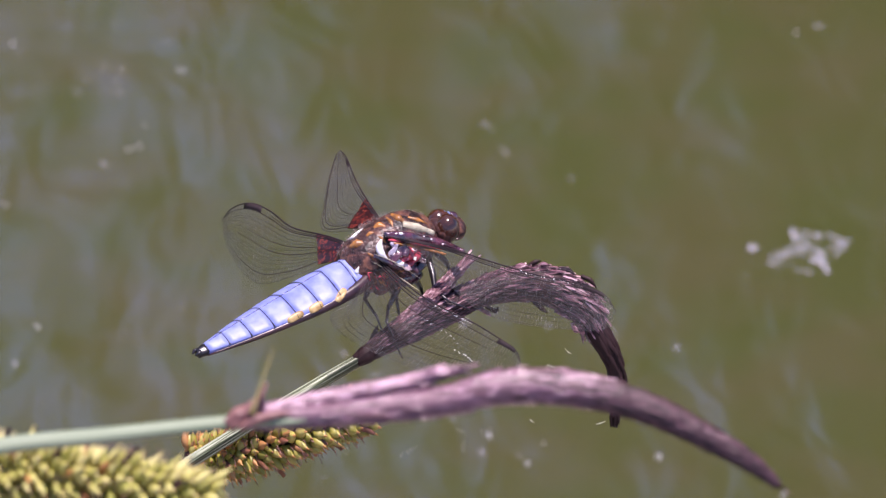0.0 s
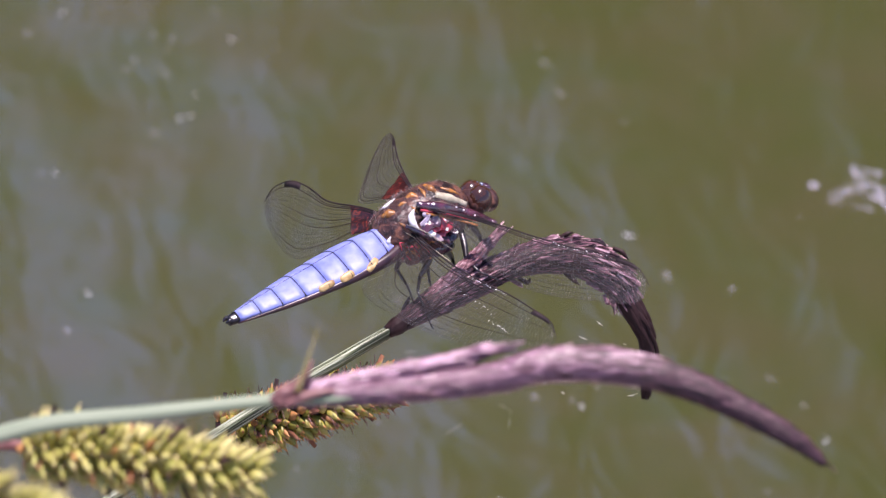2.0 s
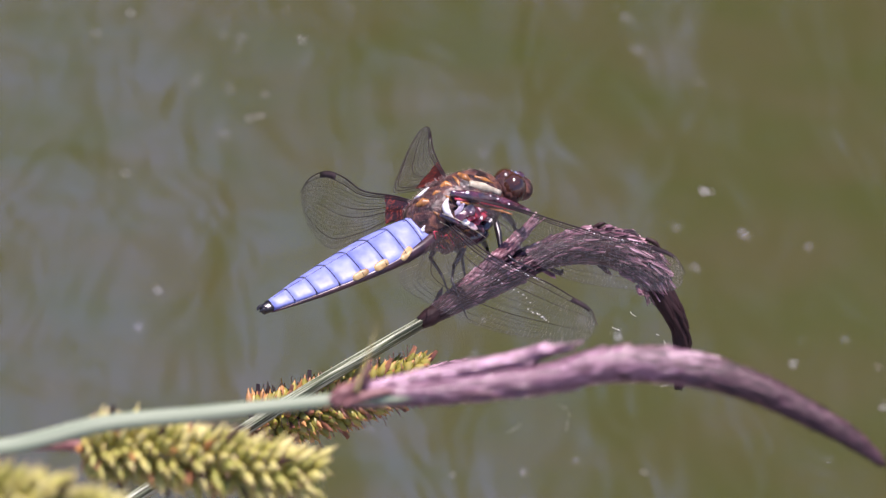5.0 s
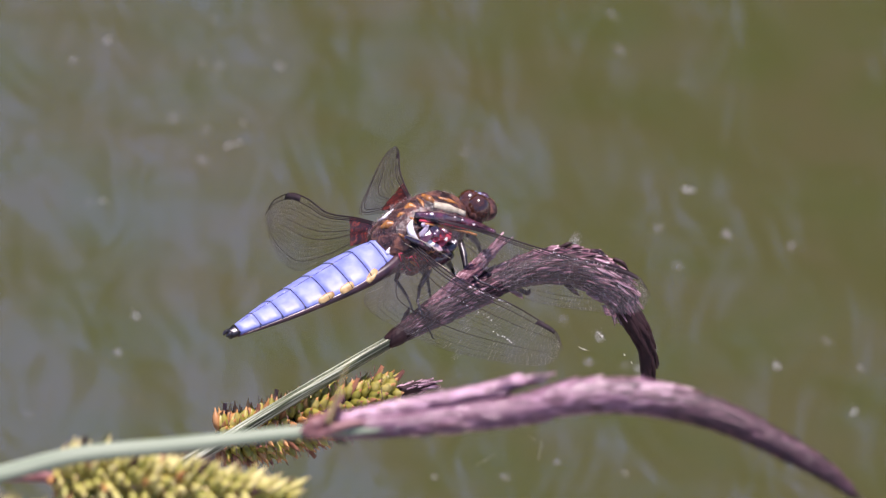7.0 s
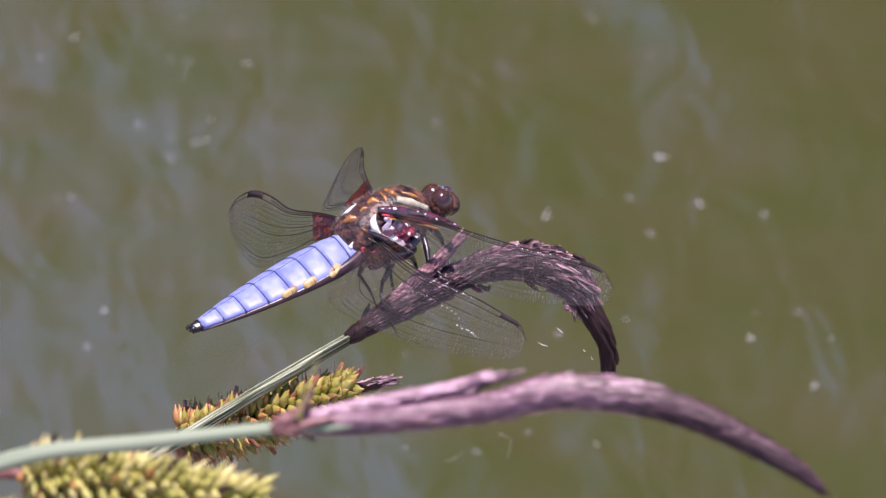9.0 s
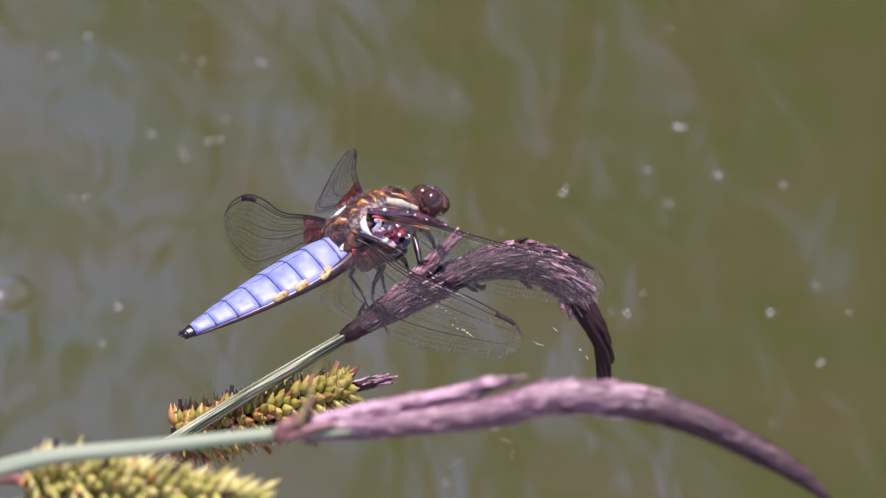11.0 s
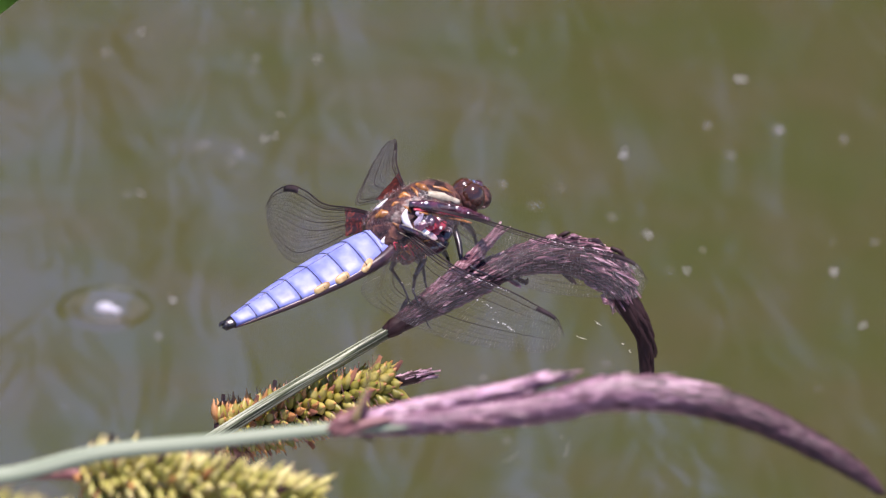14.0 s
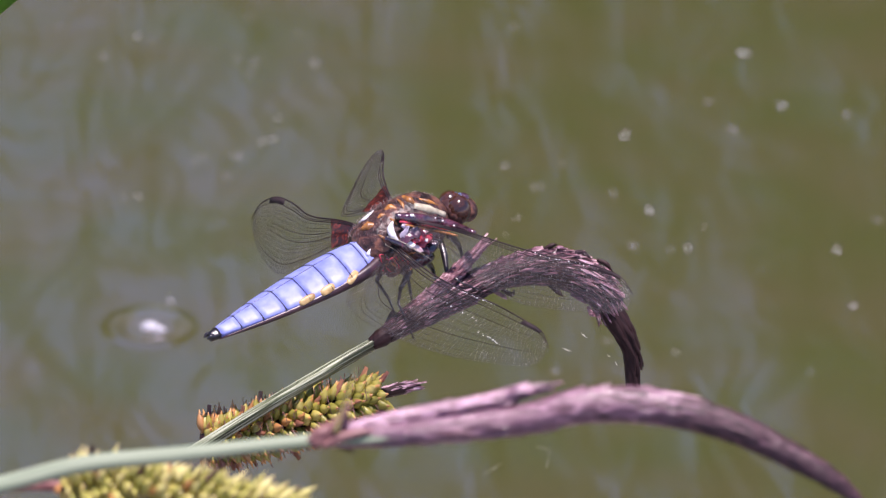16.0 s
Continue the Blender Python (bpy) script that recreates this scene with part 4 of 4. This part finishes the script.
    loft(bm, [(-7.0, 1.6, 1.4, -1.6, 0), (-6.2, 2.9, 2.6, -2.6, 0), (-4.0, 3.8, 3.9, -4.0, 0), (-1.0, 4.1, 4.5, -4.9, 0.03), (2.0, 3.9, 4.6, -4.8, 0.05),
              (4.6, 3.3, 4.1, -3.6, 0.04), (6.4, 2.2, 2.8, -2.2, 0), (7.2, 1.0, 1.3, -1.0, 0)], 24)
    skin = BVHTree.FromBMesh(bm)
    thorax = part("thorax", bm, BROWN, ob, "hairy orange-brown thorax")

    def on_skin(x, y, lift=0.0002):
        """The point of the thorax seen at a place of the plan, lifted towards the lens."""
        p = at(x, y) - PIVOT_D
        hit = skin.ray_cast(Vector((p.x, p.y, 0.05)), Vector((0, 0, -1)))[0]
        return Vector((p.x, p.y, (hit.z if hit else 0.0036) + lift))

    for args, mat, nm, lab in (
            ((-0.4, 3.75, 0.4, 1.9, 0.6, 1.5, (0, 20, 0)), PLATE, "plate_and_glint", "glossy dark side plate"),
            ((2.6, 3.4, -0.6, 1.5, 0.6, 1.7, (0, 20, 0)), PLATE, "plate_and_glint", "glossy dark side plate"),
            ((-3.2, 3.3, -1.6, 1.4, 0.6, 1.5, (0, 20, 0)), BROWN, "plate_and_glint", "red-brown side plate"),
            ((0.6, 2.9, -3.1, 2.4, 0.8, 1.1, (0, 10, 0)), PLATE, "plate_and_glint", "glossy dark side plate"),
            ((-2.9, 2.4, -3.0, 1.6, 0.7, 1.0, (0, -10, 0)), BROWN, "plate_and_glint", "red-brown lower side plate")):
        bm = bmesh.new()
        shell(bm, *args[:6], args[6])
        part(nm, bm, mat, thorax, lab)
    # ridges and bars on the body: places along each, radii in millimetres, lift
    for pts, radii, lift, mat, nm, lab in (
            (((718, 218), (744, 224), (772, 233)), (0.6, 0.72, 0.5), -0.42, CREAM, "shoulder_stripe", "cream shoulder stripe"),
            (((700, 200), (712, 207), (722, 214)), (0.3, 0.55, 0.2), -0.25, ORANGE, "back_patch", "orange-brown patch on the back"),
            (((668, 224), (678, 219), (690, 222)), (0.25, 0.55, 0.2), -0.25, ORANGE, "back_patch", "orange-brown patch on the back"),
            (((655, 238), (662, 233), (670, 231)), (0.15, 0.35, 0.1), -0.12, ORANGE, "back_patch", "orange-brown patch on the back"),
            (((676, 238), (684, 243), (690, 251)), (0.1, 0.3, 0.1), -0.1, ORANGE, "back_patch", "orange-brown patch on the back"),
            (((690, 204), (698, 212), (702, 222)), (0.1, 0.3, 0.1), -0.1, ORANGE, "back_patch", "orange-brown patch on the back"),
            (((728, 204), (745, 209), (762, 216)), (0.15, 0.35, 0.15), -0.15, ORANGE, "back_patch", "orange-brown band above the cream stripe"),
            (((655, 266), (664, 272), (668, 282)), (0.1, 0.28, 0.1), -0.1, ORANGE, "back_patch", "orange-brown patch on the flank"),
            (((626, 258), (640, 252), (653, 250)), (0.3, 0.75, 0.2), -0.3, ORANGE, "back_patch", "orange-brown patch on the back"),
            (((622, 244), (631, 239), (640, 231), (648, 224)), (0.08, 0.26, 0.22, 0.08), 0.05, WHITE, "hinge_and_glint", "shiny white wing hinge"),
            (((642, 291), (638, 300), (641, 310)), (0.05, 0.3, 0.08), 0.15, WHITE, "plate_and_glint", "small white flake painted as a glint"),
            (((682, 243), (678, 256), (682, 269), (692, 279)), (0.1, 0.5, 0.5, 0.15), 0.75, WHITE, "hinge_and_glint", "shiny white crescent at the wing root"),
            (((686, 234), (730, 240), (780, 250), (826, 265)), (0.4, 0.9, 0.8, 0.35), 0.9, PLATE, "wing_root", "glossy dark root of the fore wing"),
            (((704, 250), (745, 257), (796, 270)), (0.12, 0.3, 0.12), 1.15, ORANGE, "wing_root_streak", "orange-red streak under the wing root"),
            (((694, 244), (740, 249), (800, 262)), (0.15, 0.34, 0.15), 1.1, RED, "wing_root_streak", "dark red streak on the wing root"),
            (((668, 272), (700, 288), (740, 312)), (0.3, 0.42, 0.2), 0.9, PLATE, "wing_root", "glossy black root of the hind wing"),
            (((672, 270), (704, 283), (750, 312)), (0.03, 0.06, 0.03), 1.4, CREAM, "wing_root_edge", "pale edge of the hind wing root"),
            (((668, 284), (704, 304), (748, 334)), (0.03, 0.06, 0.04), 1.2, CREAM, "wing_root_edge", "pale edge of the hind wing root")):
        bm = bmesh.new()
        tube(bm, [on_skin(x, y, lift * MM) for x, y in pts], [v * MM for v in radii], 8)
        part(nm, bm, mat, thorax, lab)
    # white dots on the glossy wing root: highlights put in as colour
    for x, y, s in ((716, 233, 0.22), (757, 238, 0.1), (770, 243, 0.12), (790, 252, 0.12), (822, 262, 0.14)):
        bm = bmesh.new()
        p = on_skin(x, y, 0.0) if x < 740 else on_skin(740, 241, 0.0) + at(x, y) - at(740, 241)
        ball(bm, p + Vector((0, 0, 0.0017)), (s * MM * 1.3, s * MM, s * MM * 0.6), None, 8, 6)
        part("hinge_and_glint", bm, WHITE, thorax, "small white dot painted as a highlight")
    rnd = random.Random(77)
    # plates of the flank, white and pink ones painted as glints: place, half sizes in millimetres, lean, material
    for x, y, rx, ry, lean, mat, lab in (
            (702, 264, 0.8, 0.3, 60, LILAC, "shiny lilac-grey plate"), (706, 272, 0.8, 0.55, 40, PLATE, "glossy dark plate"), (718, 262, 0.8, 0.6, -30, PLATE, "glossy dark plate"),
            (730, 266, 0.75, 0.45, -60, RED, "glossy red plate"), (742, 270, 0.9, 0.55, 70, RED, "glossy red plate"), (738, 262, 0.4, 0.25, 20, PINK, "pale pink flake painted as a glint"),
            (739, 273, 0.3, 0.45, 10, WHITE, "white flake painted as a glint"), (712, 284, 0.65, 0.35, -20, WHITE, "white flake painted as a glint"), (724, 291, 0.7, 0.30, -25, PINK, "pale pink flake painted as a glint"),
            (733, 283, 0.5, 0.4, 40, RED, "glossy red plate"), (721, 278, 0.6, 0.3, 15, RED, "glossy red plate"), (728, 275, 0.25, 0.2, 0, PINK, "pale pink flake painted as a glint"),
            (716, 271, 0.25, 0.15, 50, WHITE, "white flake painted as a glint"), (738, 294, 0.7, 0.35, -30, PLATE, "glossy dark plate"), (704, 252, 0.5, 0.25, -15, LILAC, "shiny lilac-grey plate"),
            (750, 287, 0.7, 0.5, 60, PLATE, "glossy dark plate")):
        bm = bmesh.new()
        ball(bm, on_skin(x, y, 0.0009), (rx * 1.35 * MM, ry * 1.35 * MM, 0.00018), Euler((rnd.uniform(-0.3, 0.3), rnd.uniform(-0.3, 0.3), radians(lean))).to_matrix(), 14, 8)
        for v in bm.verts:
            v.co += noise.noise_vector(v.co * 1600 + Vector((x, y, 0))) * 0.00026
        part("plate_and_glint", bm, mat, thorax, lab)
    for i in range(30):
        x, y = rnd.uniform(650, 712), rnd.uniform(301, 327)
        bm = bmesh.new()
        pts = [(x, y)]
        for k in range(3):
            pts.append((pts[-1][0] + rnd.uniform(-3, 8), min(331, max(298, pts[-1][1] + rnd.uniform(-8, 8)))))
        tube(bm, [on_skin(a, b, 0.0008) for a, b in pts], [0.00006, 0.00011, 0.0001, 0.00004], 5, 9)
        part("side_ridge", bm, (ORANGE, RED, MARGIN)[i % 3], thorax, ("thin orange ridge", "thin red ridge", "thin dark ridge")[i % 3])
    rnd = random.Random(5)
    bm = bmesh.new()
    for i in range(1500):
        x, a = rnd.uniform(-6.6, 6.4), rnd.uniform(-0.5, 3.4)
        f = 1 - (x / 7.6) ** 2
        p = Vector((x, 4.0 * math.cos(a) * f ** 0.5, 4.5 * math.sin(a) * f ** 0.45))
        d = Vector((rnd.uniform(-0.6, 0.3), p.y, p.z)).normalized() * rnd.uniform(0.45, 1.0)
        tube(bm, [on_body(p * 0.97), on_body(p * 0.97 + d)], [0.000022, 0.000008], 3, 1)
    tagged(part("thorax_hair", bm, HAIR, thorax, "short pale brown hairs"), kind="stuff")
    bm = bmesh.new()
    shell(bm, 8.1, 0, -0.45, 1.6, 2.6, 2.0)
    head = part("head", bm, BROWN, ob, "brown head")
    for side in (1, -1):
        bm = bmesh.new()
        shell(bm, 8.8, side * 1.1, 0.1, 1.7, 1.65, 1.95, (0, 14, side * 16))
        part("compound_eye", bm, EYE_BROWN, head, "large glossy brown eye")
    bm = bmesh.new()
    shell(bm, 10.2, 0.3, -0.75, 1.5, 1.9, 1.7)
    part("face", bm, BROWN, head, "dark brown face")
    bm = bmesh.new()
    shell(bm, 10.35, 0, 0.75, 0.85, 0.9, 0.75)
    part("forehead", bm, PLATE, head, "shiny dark forehead")
    for x, y, z, s in ((10.0, 0.0, 1.55, 0.24), (9.8, 0.6, 1.65, 0.14), (9.8, -0.6, 1.65, 0.14)):
        bm = bmesh.new()
        shell(bm, x, y, z, s, s, s)
        part("ocellus", bm, GLINT, head, "tiny shiny simple eye")
    # near fore, near hind, far fore and far hind wing: leading edge, trailing edge, mark, amber foot
    wing(ob, [(705, 238, 0.004), (800, 257, 0.007), (880, 281, 0.010), (961, 303, 0.013), (1043, 320, 0.016), (1083, 337, 0.018), (1104, 368, 0.019)],
         [(725, 262, 0.005), (790, 310, 0.009), (858, 366, 0.013), (930, 389, 0.016), (1010, 397, 0.019), (1080, 399, 0.020), (1104, 372, 0.019)],
         (0.675, 0.83), 0, 4, (((0.44, 0.02), (0.5, 0.03), (0.56, 0.02), (0.6, 0.02), (0.64, 0.02)),))
    wing(ob, [(672, 274, 0.004), (745, 332, 0.009), (800, 362, 0.014), (860, 388, 0.018), (903, 412, 0.021), (936, 433, 0.023), (948, 463, 0.025)],
         [(634, 334, 0.005), (596, 386, 0.009), (650, 428, 0.013), (740, 467, 0.018), (830, 486, 0.022), (915, 493, 0.025), (948, 467, 0.025)],
         (0.68, 0.83), 0, 14, (((0.30, 0.30), (0.36, 0.27), (0.42, 0.29), (0.48, 0.31), (0.54, 0.38)), ((0.3, 0.02), (0.36, 0.02), (0.42, 0.02), (0.46, 0.02), (0.5, 0.02)),
                               ((0.56, 0.5), (0.6, 0.52), (0.64, 0.55), (0.67, 0.6), (0.7, 0.62))))
    wing(ob, [(684, 214, -0.001), (668, 186, -0.008), (657, 163, -0.015), (653, 148, -0.021), (651, 133, -0.027), (648, 122, -0.031), (642, 117, -0.034)],
         [(655, 226, -0.002), (616, 232, -0.005), (585, 232, -0.010), (596, 195, -0.017), (610, 160, -0.023), (627, 130, -0.029), (640, 117, -0.034)],
         (0.62, 0.74), 0.2, 2)
    wing(ob, [(624, 250, -0.001), (585, 240, -0.005), (532, 233, -0.012), (499, 211, -0.018), (467, 200, -0.023), (436, 214, -0.028), (420, 240, -0.031)],
         [(600, 285, 0.0), (566, 298, -0.003), (520, 320, -0.008), (480, 336, -0.014), (452, 320, -0.020), (430, 285, -0.026), (420, 244, -0.031)],
         (0.58, 0.72), 0.2, 12)
    g = lambda x, y, d: at(x, y, d) - PIVOT_D
    legs = (((662, 322, 0.000), (652, 348, -0.001), (672, 378, 0.002), (684, 408, 0.0022)),
            ((712, 328, 0.000), (694, 362, 0.0005), (690, 388, 0.0035), (716, 450, 0.0020)),
            ((766, 280, -0.001), (776, 332, 0.001), (800, 352, 0.002), (836, 367, 0.0012)),
            ((690, 325, -0.004), (708, 345, -0.008), (712, 372, -0.004), (716, 394, -0.0012)),
            ((735, 310, -0.004), (752, 330, -0.009), (758, 352, -0.005), (765, 374, -0.0018)),
            ((780, 268, -0.004), (800, 290, -0.009), (806, 315, -0.005), (818, 347, -0.0025)))
    for a, b, c, d in legs:
        pa, pb, pc, pd = g(*a), g(*b), g(*c), g(*d)
        bm = bmesh.new()
        tube(bm, [pa, pa.lerp(pb, 0.5) + Vector((0.0001, 0.0001, 0)), pb], [0.00042, 0.00045, 0.00028], 7, 8)
        ball(bm, pb, (0.0003, 0.0003, 0.0003), None, 8, 6)
        tube(bm, [pb, pc], [0.00026, 0.0002], 6, 4)
        tube(bm, [pc, pd], [0.00017, 0.00012], 6, 4)
        tube(bm, [pd, pd + Vector((0.0003, -0.0003, 0.0001))], [0.00012, 0.00004], 5, 2)
        for k in range(7):
            p = pb.lerp(pc, (k + 0.5) / 7)
            tube(bm, [p, p + Vector((-0.0003, -0.0003, 0.0002))], [0.00004, 0.00002], 3, 1)
        part("leg", bm, BLACK, ob, "thin black spiny leg")
    return ob


FLY = dragonfly()


# ---- specks on the water ----
def on_water(x, y):
    p = VIEW @ at(x, y)
    way = p - EYE
    return EYE + way * (-EYE.z / way.z)


def bubble(size, seed):
    """A small ragged cluster of foam."""
    rnd = random.Random(seed)
    bm = bmesh.new()
    for k in range(7):
        r = size * rnd.uniform(0.25, 0.75) * (1.0 if k else 1.3)
        ball(bm, (rnd.gauss(0, 1.2) * size if k else 0, rnd.gauss(0, 1.7) * size if k else 0, 0), (r, r, r * 0.5), None, 8, 6)
    me = bpy.data.meshes.new("foam_bubble")
    bm.to_mesh(me)
    bm.free()
    for f in me.polygons:
        f.use_smooth = True
    me.materials.append(FILM if seed % 4 else FOAM)
    return me


# time at which it is there, place, drift per second, size in millimetres
SPECKS = (
    (16, 1317, 3, 9, -28, 1.0), (16, 1388, 94, 9, -27, 0.9), (16, 1500, 110, 9, -27, 0.8), (16, 1300, 138, 9, -28, 0.9), (16, 1150, 280, 8, -26, 1.0),
    (16, 1085, 250, 8, -26, 0.8), (16, 1125, 344, 7, -24, 1.0), (16, 1185, 350, 7, -24, 0.7), (16, 1510, 452, -2, -22, 0.9), (16, 1435, 567, 0, -20, 0.7),
    (16, 995, 197, 8, -26, 0.7), (16, 182, 7, 4, -2, 0.9), (16, 245, -28, 4, -2, 0.8), (16, 420, 10, 5, -2, 0.8), (16, 445, 37, 5, -2, 0.7), (16, 418, 184, 5, -2, 0.9),
    (16, 465, 159, 5, -2, 0.8), (16, 910, -45, 8, -26, 0.7), (0, 1018, 149, 12, -29, 1.1), (0, 1608, -26, 12, -29, 1.1), (0, 1323, 734, 10, -24, 0.9),
    (0, 313, 66, 2, 8, 0.9), (0, 368, 92, 2, 8, 0.7), (1.5, 778, 520, 8, -22, 0.9), (1.5, 988, 468, 8, -22, 0.9), (1.5, 1253, 473, 9, -26, 0.9),
    (3.5, 845, 513, 8, -22, 1.0), (3.5, 205, 555, 6, -4, 0.9), (3.5, 815, 570, 8, -22, 0.7), (3.5, 1155, 415, 8, -26, 0.9), (3.5, 305, 110, 4, 6, 0.8),
    (3.5, 365, 112, 4, 6, 0.7), (9, 267, 468, 5, -4, 1.0), (9, 925, 718, 8, -22, 0.9), (9, 1132, -47, 9, -27, 1.0), (9, 415, 30, 5, -2, 0.8), (9, 520, 32, 5, -2, 0.7),
)
FLECKS = []
# the rest of the specks lie scattered: the far ones drift with the stream, those by the sedge hardly move
stray = random.Random(31)
for k in range(46):
    x, y = stray.uniform(-150, 1650), stray.uniform(-250, 900)
    SPECKS += ((8, x, y, 5, -2, stray.uniform(0.35, 0.7)) if x < 560 else (8, x, y, 8, -25, stray.uniform(0.35, 0.7)),)
for k, (t0, x, y, vx, vy, sz) in enumerate(SPECKS):
    ob = tagged(new("foam_bubble", bubble(sz * MM * 0.36, k)), "tiny white foam bubble floating on the pond", "bubble", "bubbles on the water")
    ob.location = on_water(x, y)
    FLECKS.append((ob, t0, x, y, vx, vy))


def foam_patch():
    rnd = random.Random(9)
    bm = bmesh.new()
    for i in range(240):
        a, r = rnd.uniform(0, 6.28), rnd.uniform(0, 1) ** 0.6
        s = rnd.uniform(0.00012, 0.0004) if i else 0.0010
        p = Vector((0.0052 * r * math.cos(a) + 0.002 * math.sin(3 * a), 0.0075 * r * math.sin(a), 0)) if i else Vector((-0.0088, 0.001, 0))
        ball(bm, p, (s, s, s * 0.5), None, 8, 6)
    me = part("foam_patch", bm, FILM, None)
    return tagged(me, "ragged patch of white foam floating on the pond", "foam")


PATCH = foam_patch()


def ring_bubble():
    ob = thing("ringed_bubble", Matrix.Translation(on_water(250, 490)), "white bubble with a ring of small waves round it", "bubble")
    bm = bmesh.new()
    ball(bm, (0, 0, 0), (0.0015, 0.0012, 0.0009), None, 12, 8)
    ball(bm, (0.0017, -0.0008, 0), (0.0008, 0.0007, 0.0005), None, 10, 6)
    part("bubble", bm, FOAM, ob)
    bm = bmesh.new()
    rings = []
    for k in range(13):
        r, z = 0.0034 + 0.0044 * k / 12, 0.00042 * math.sin(math.pi * k / 12) ** 2 - 0.00004 * (k in (0, 12))
        rings.append([bm.verts.new((r * math.cos(2 * math.pi * j / 40), r * math.sin(2 * math.pi * j / 40), z)) for j in range(40)])
    for a, b in zip(rings, rings[1:]):
        for j in range(40):
            bm.faces.new((a[j], a[(j + 1) % 40], b[(j + 1) % 40], b[j]))
    part("ripple", bm, WATER, ob)
    # pale ring laid over the ripple as painted sky reflection
    bm = bmesh.new()
    rings = []
    for r, z in ((0.0010, 0.0003), (0.0030, 0.00035), (0.0052, 0.00052), (0.0058, 0.0005)):
        rings.append([bm.verts.new((r * math.cos(2 * math.pi * j / 32) * (1.15 + 0.15 * math.sin(3.1 * j)) + 0.0004, r * math.sin(2 * math.pi * j / 32) * 0.9, z)) for j in range(32)])
    for a, b in zip(rings, rings[1:]):
        for j in range(32):
            bm.faces.new((a[j], a[(j + 1) % 32], b[(j + 1) % 32], b[j]))
    part("ring_sheen", bm, SKY_SHEEN, ob, "faint pale ring painted as sky reflected round the bubble")
    return ob


RING = ring_bubble()


def motions():
    def sway(ob, pivot, rows):
        k = (DIST - pivot.z) / DIST
        walk(ob, [(t, VIEW @ Matrix.Translation(pivot + Vector((x * U * k, -y * U * k, 0))) @ pose(0, 0, 0, 0, 0, a)) for t, x, y, a in rows])

    sway(PERCH, PIVOT_A, [(r[0], r[5], r[6], r[7]) for r in ROWS])
    sway(FLY, PIVOT_D, [(r[0], r[8], r[9], r[10]) for r in ROWS])
    # each wing swings on its foot: seconds, shift of its tip to the right and up in units U; near fore, near hind, far fore, far hind
    near = ((0, -35, 4), (0.5, -12, 1), (1, -30, 3), (1.5, -8, 0), (2, -22, 2), (2.5, -5, 0), (3, -12, 0), (3.5, 0, 0), (4, -10, 0), (4.5, 0, -2), (6.5, 0, -6), (7, 0, -10),
            (9, 2, -8), (11.5, 18, -14), (16, 18, -15))
    beats = (near, near,
             ((0, -33, 34), (0.5, -23, 16), (1, -3, 13), (2, -3, 8), (3.5, 0, 0), (6.5, 3, 3), (7, 11, 4), (8, 19, -8), (9, 15, -7), (11.5, 25, -6), (12.5, 20, -3), (14, 20, -2), (16, 21, 0)),
             ((0, -26, 29), (0.5, -18, 16), (1, -3, 10), (2, -2, 6), (3.5, 0, 0), (7, 3, 7), (9, 3, 0), (11.5, 16, 2), (12.5, 15, 4), (16, 15, 3)))
    for (w, foot, reach), rows in zip(WINGS, beats):
        poses = []
        for t, x, y in rows:
            swing = reach.cross(Vector((x * U, y * U, 0))) / reach.length_squared
            turn = Matrix.Rotation(swing.length, 4, swing.normalized()) if swing.length > 1e-9 else Matrix()
            poses.append((t, Matrix.Translation(foot) @ turn @ Matrix.Translation(-foot)))
        walk(w, poses)
    sway(FRONT, PIVOT_B, [(r[0], r[3], r[4], 0) for r in ROWS])
    sway(NEAR, PIVOT_C, [(r[0], r[3] * 0.8, r[4] * 0.8, 0) for r in ROWS])
    for ob, t0, x, y, vx, vy in FLECKS:
        walk(ob, [(t, Matrix.Translation(on_water(x + vx * (t - t0), y + vy * (t - t0)))) for t in (0, 4, 8, 12, 16)])
    walk(PATCH, [(t, Matrix.Translation(on_water(x, y))) for t, x, y in ((0, 1590, 372), (2, 1618, 312), (4, 1700, 250), (16, 2300, -300))])
    walk(RING, [(t, Matrix.Translation(on_water(x, y))) for t, x, y in ((0, -250, 430), (8, -40, 435), (12, 97, 440), (12.5, 127, 444), (13.5, 160, 455), (14.5, 190, 474), (16, 266, 488))])
    walk(WATER_OB, [(t, pose(0.05 * t, 0.12 * t, 0)) for t in (0, 4, 8, 12, 16)])


motions()
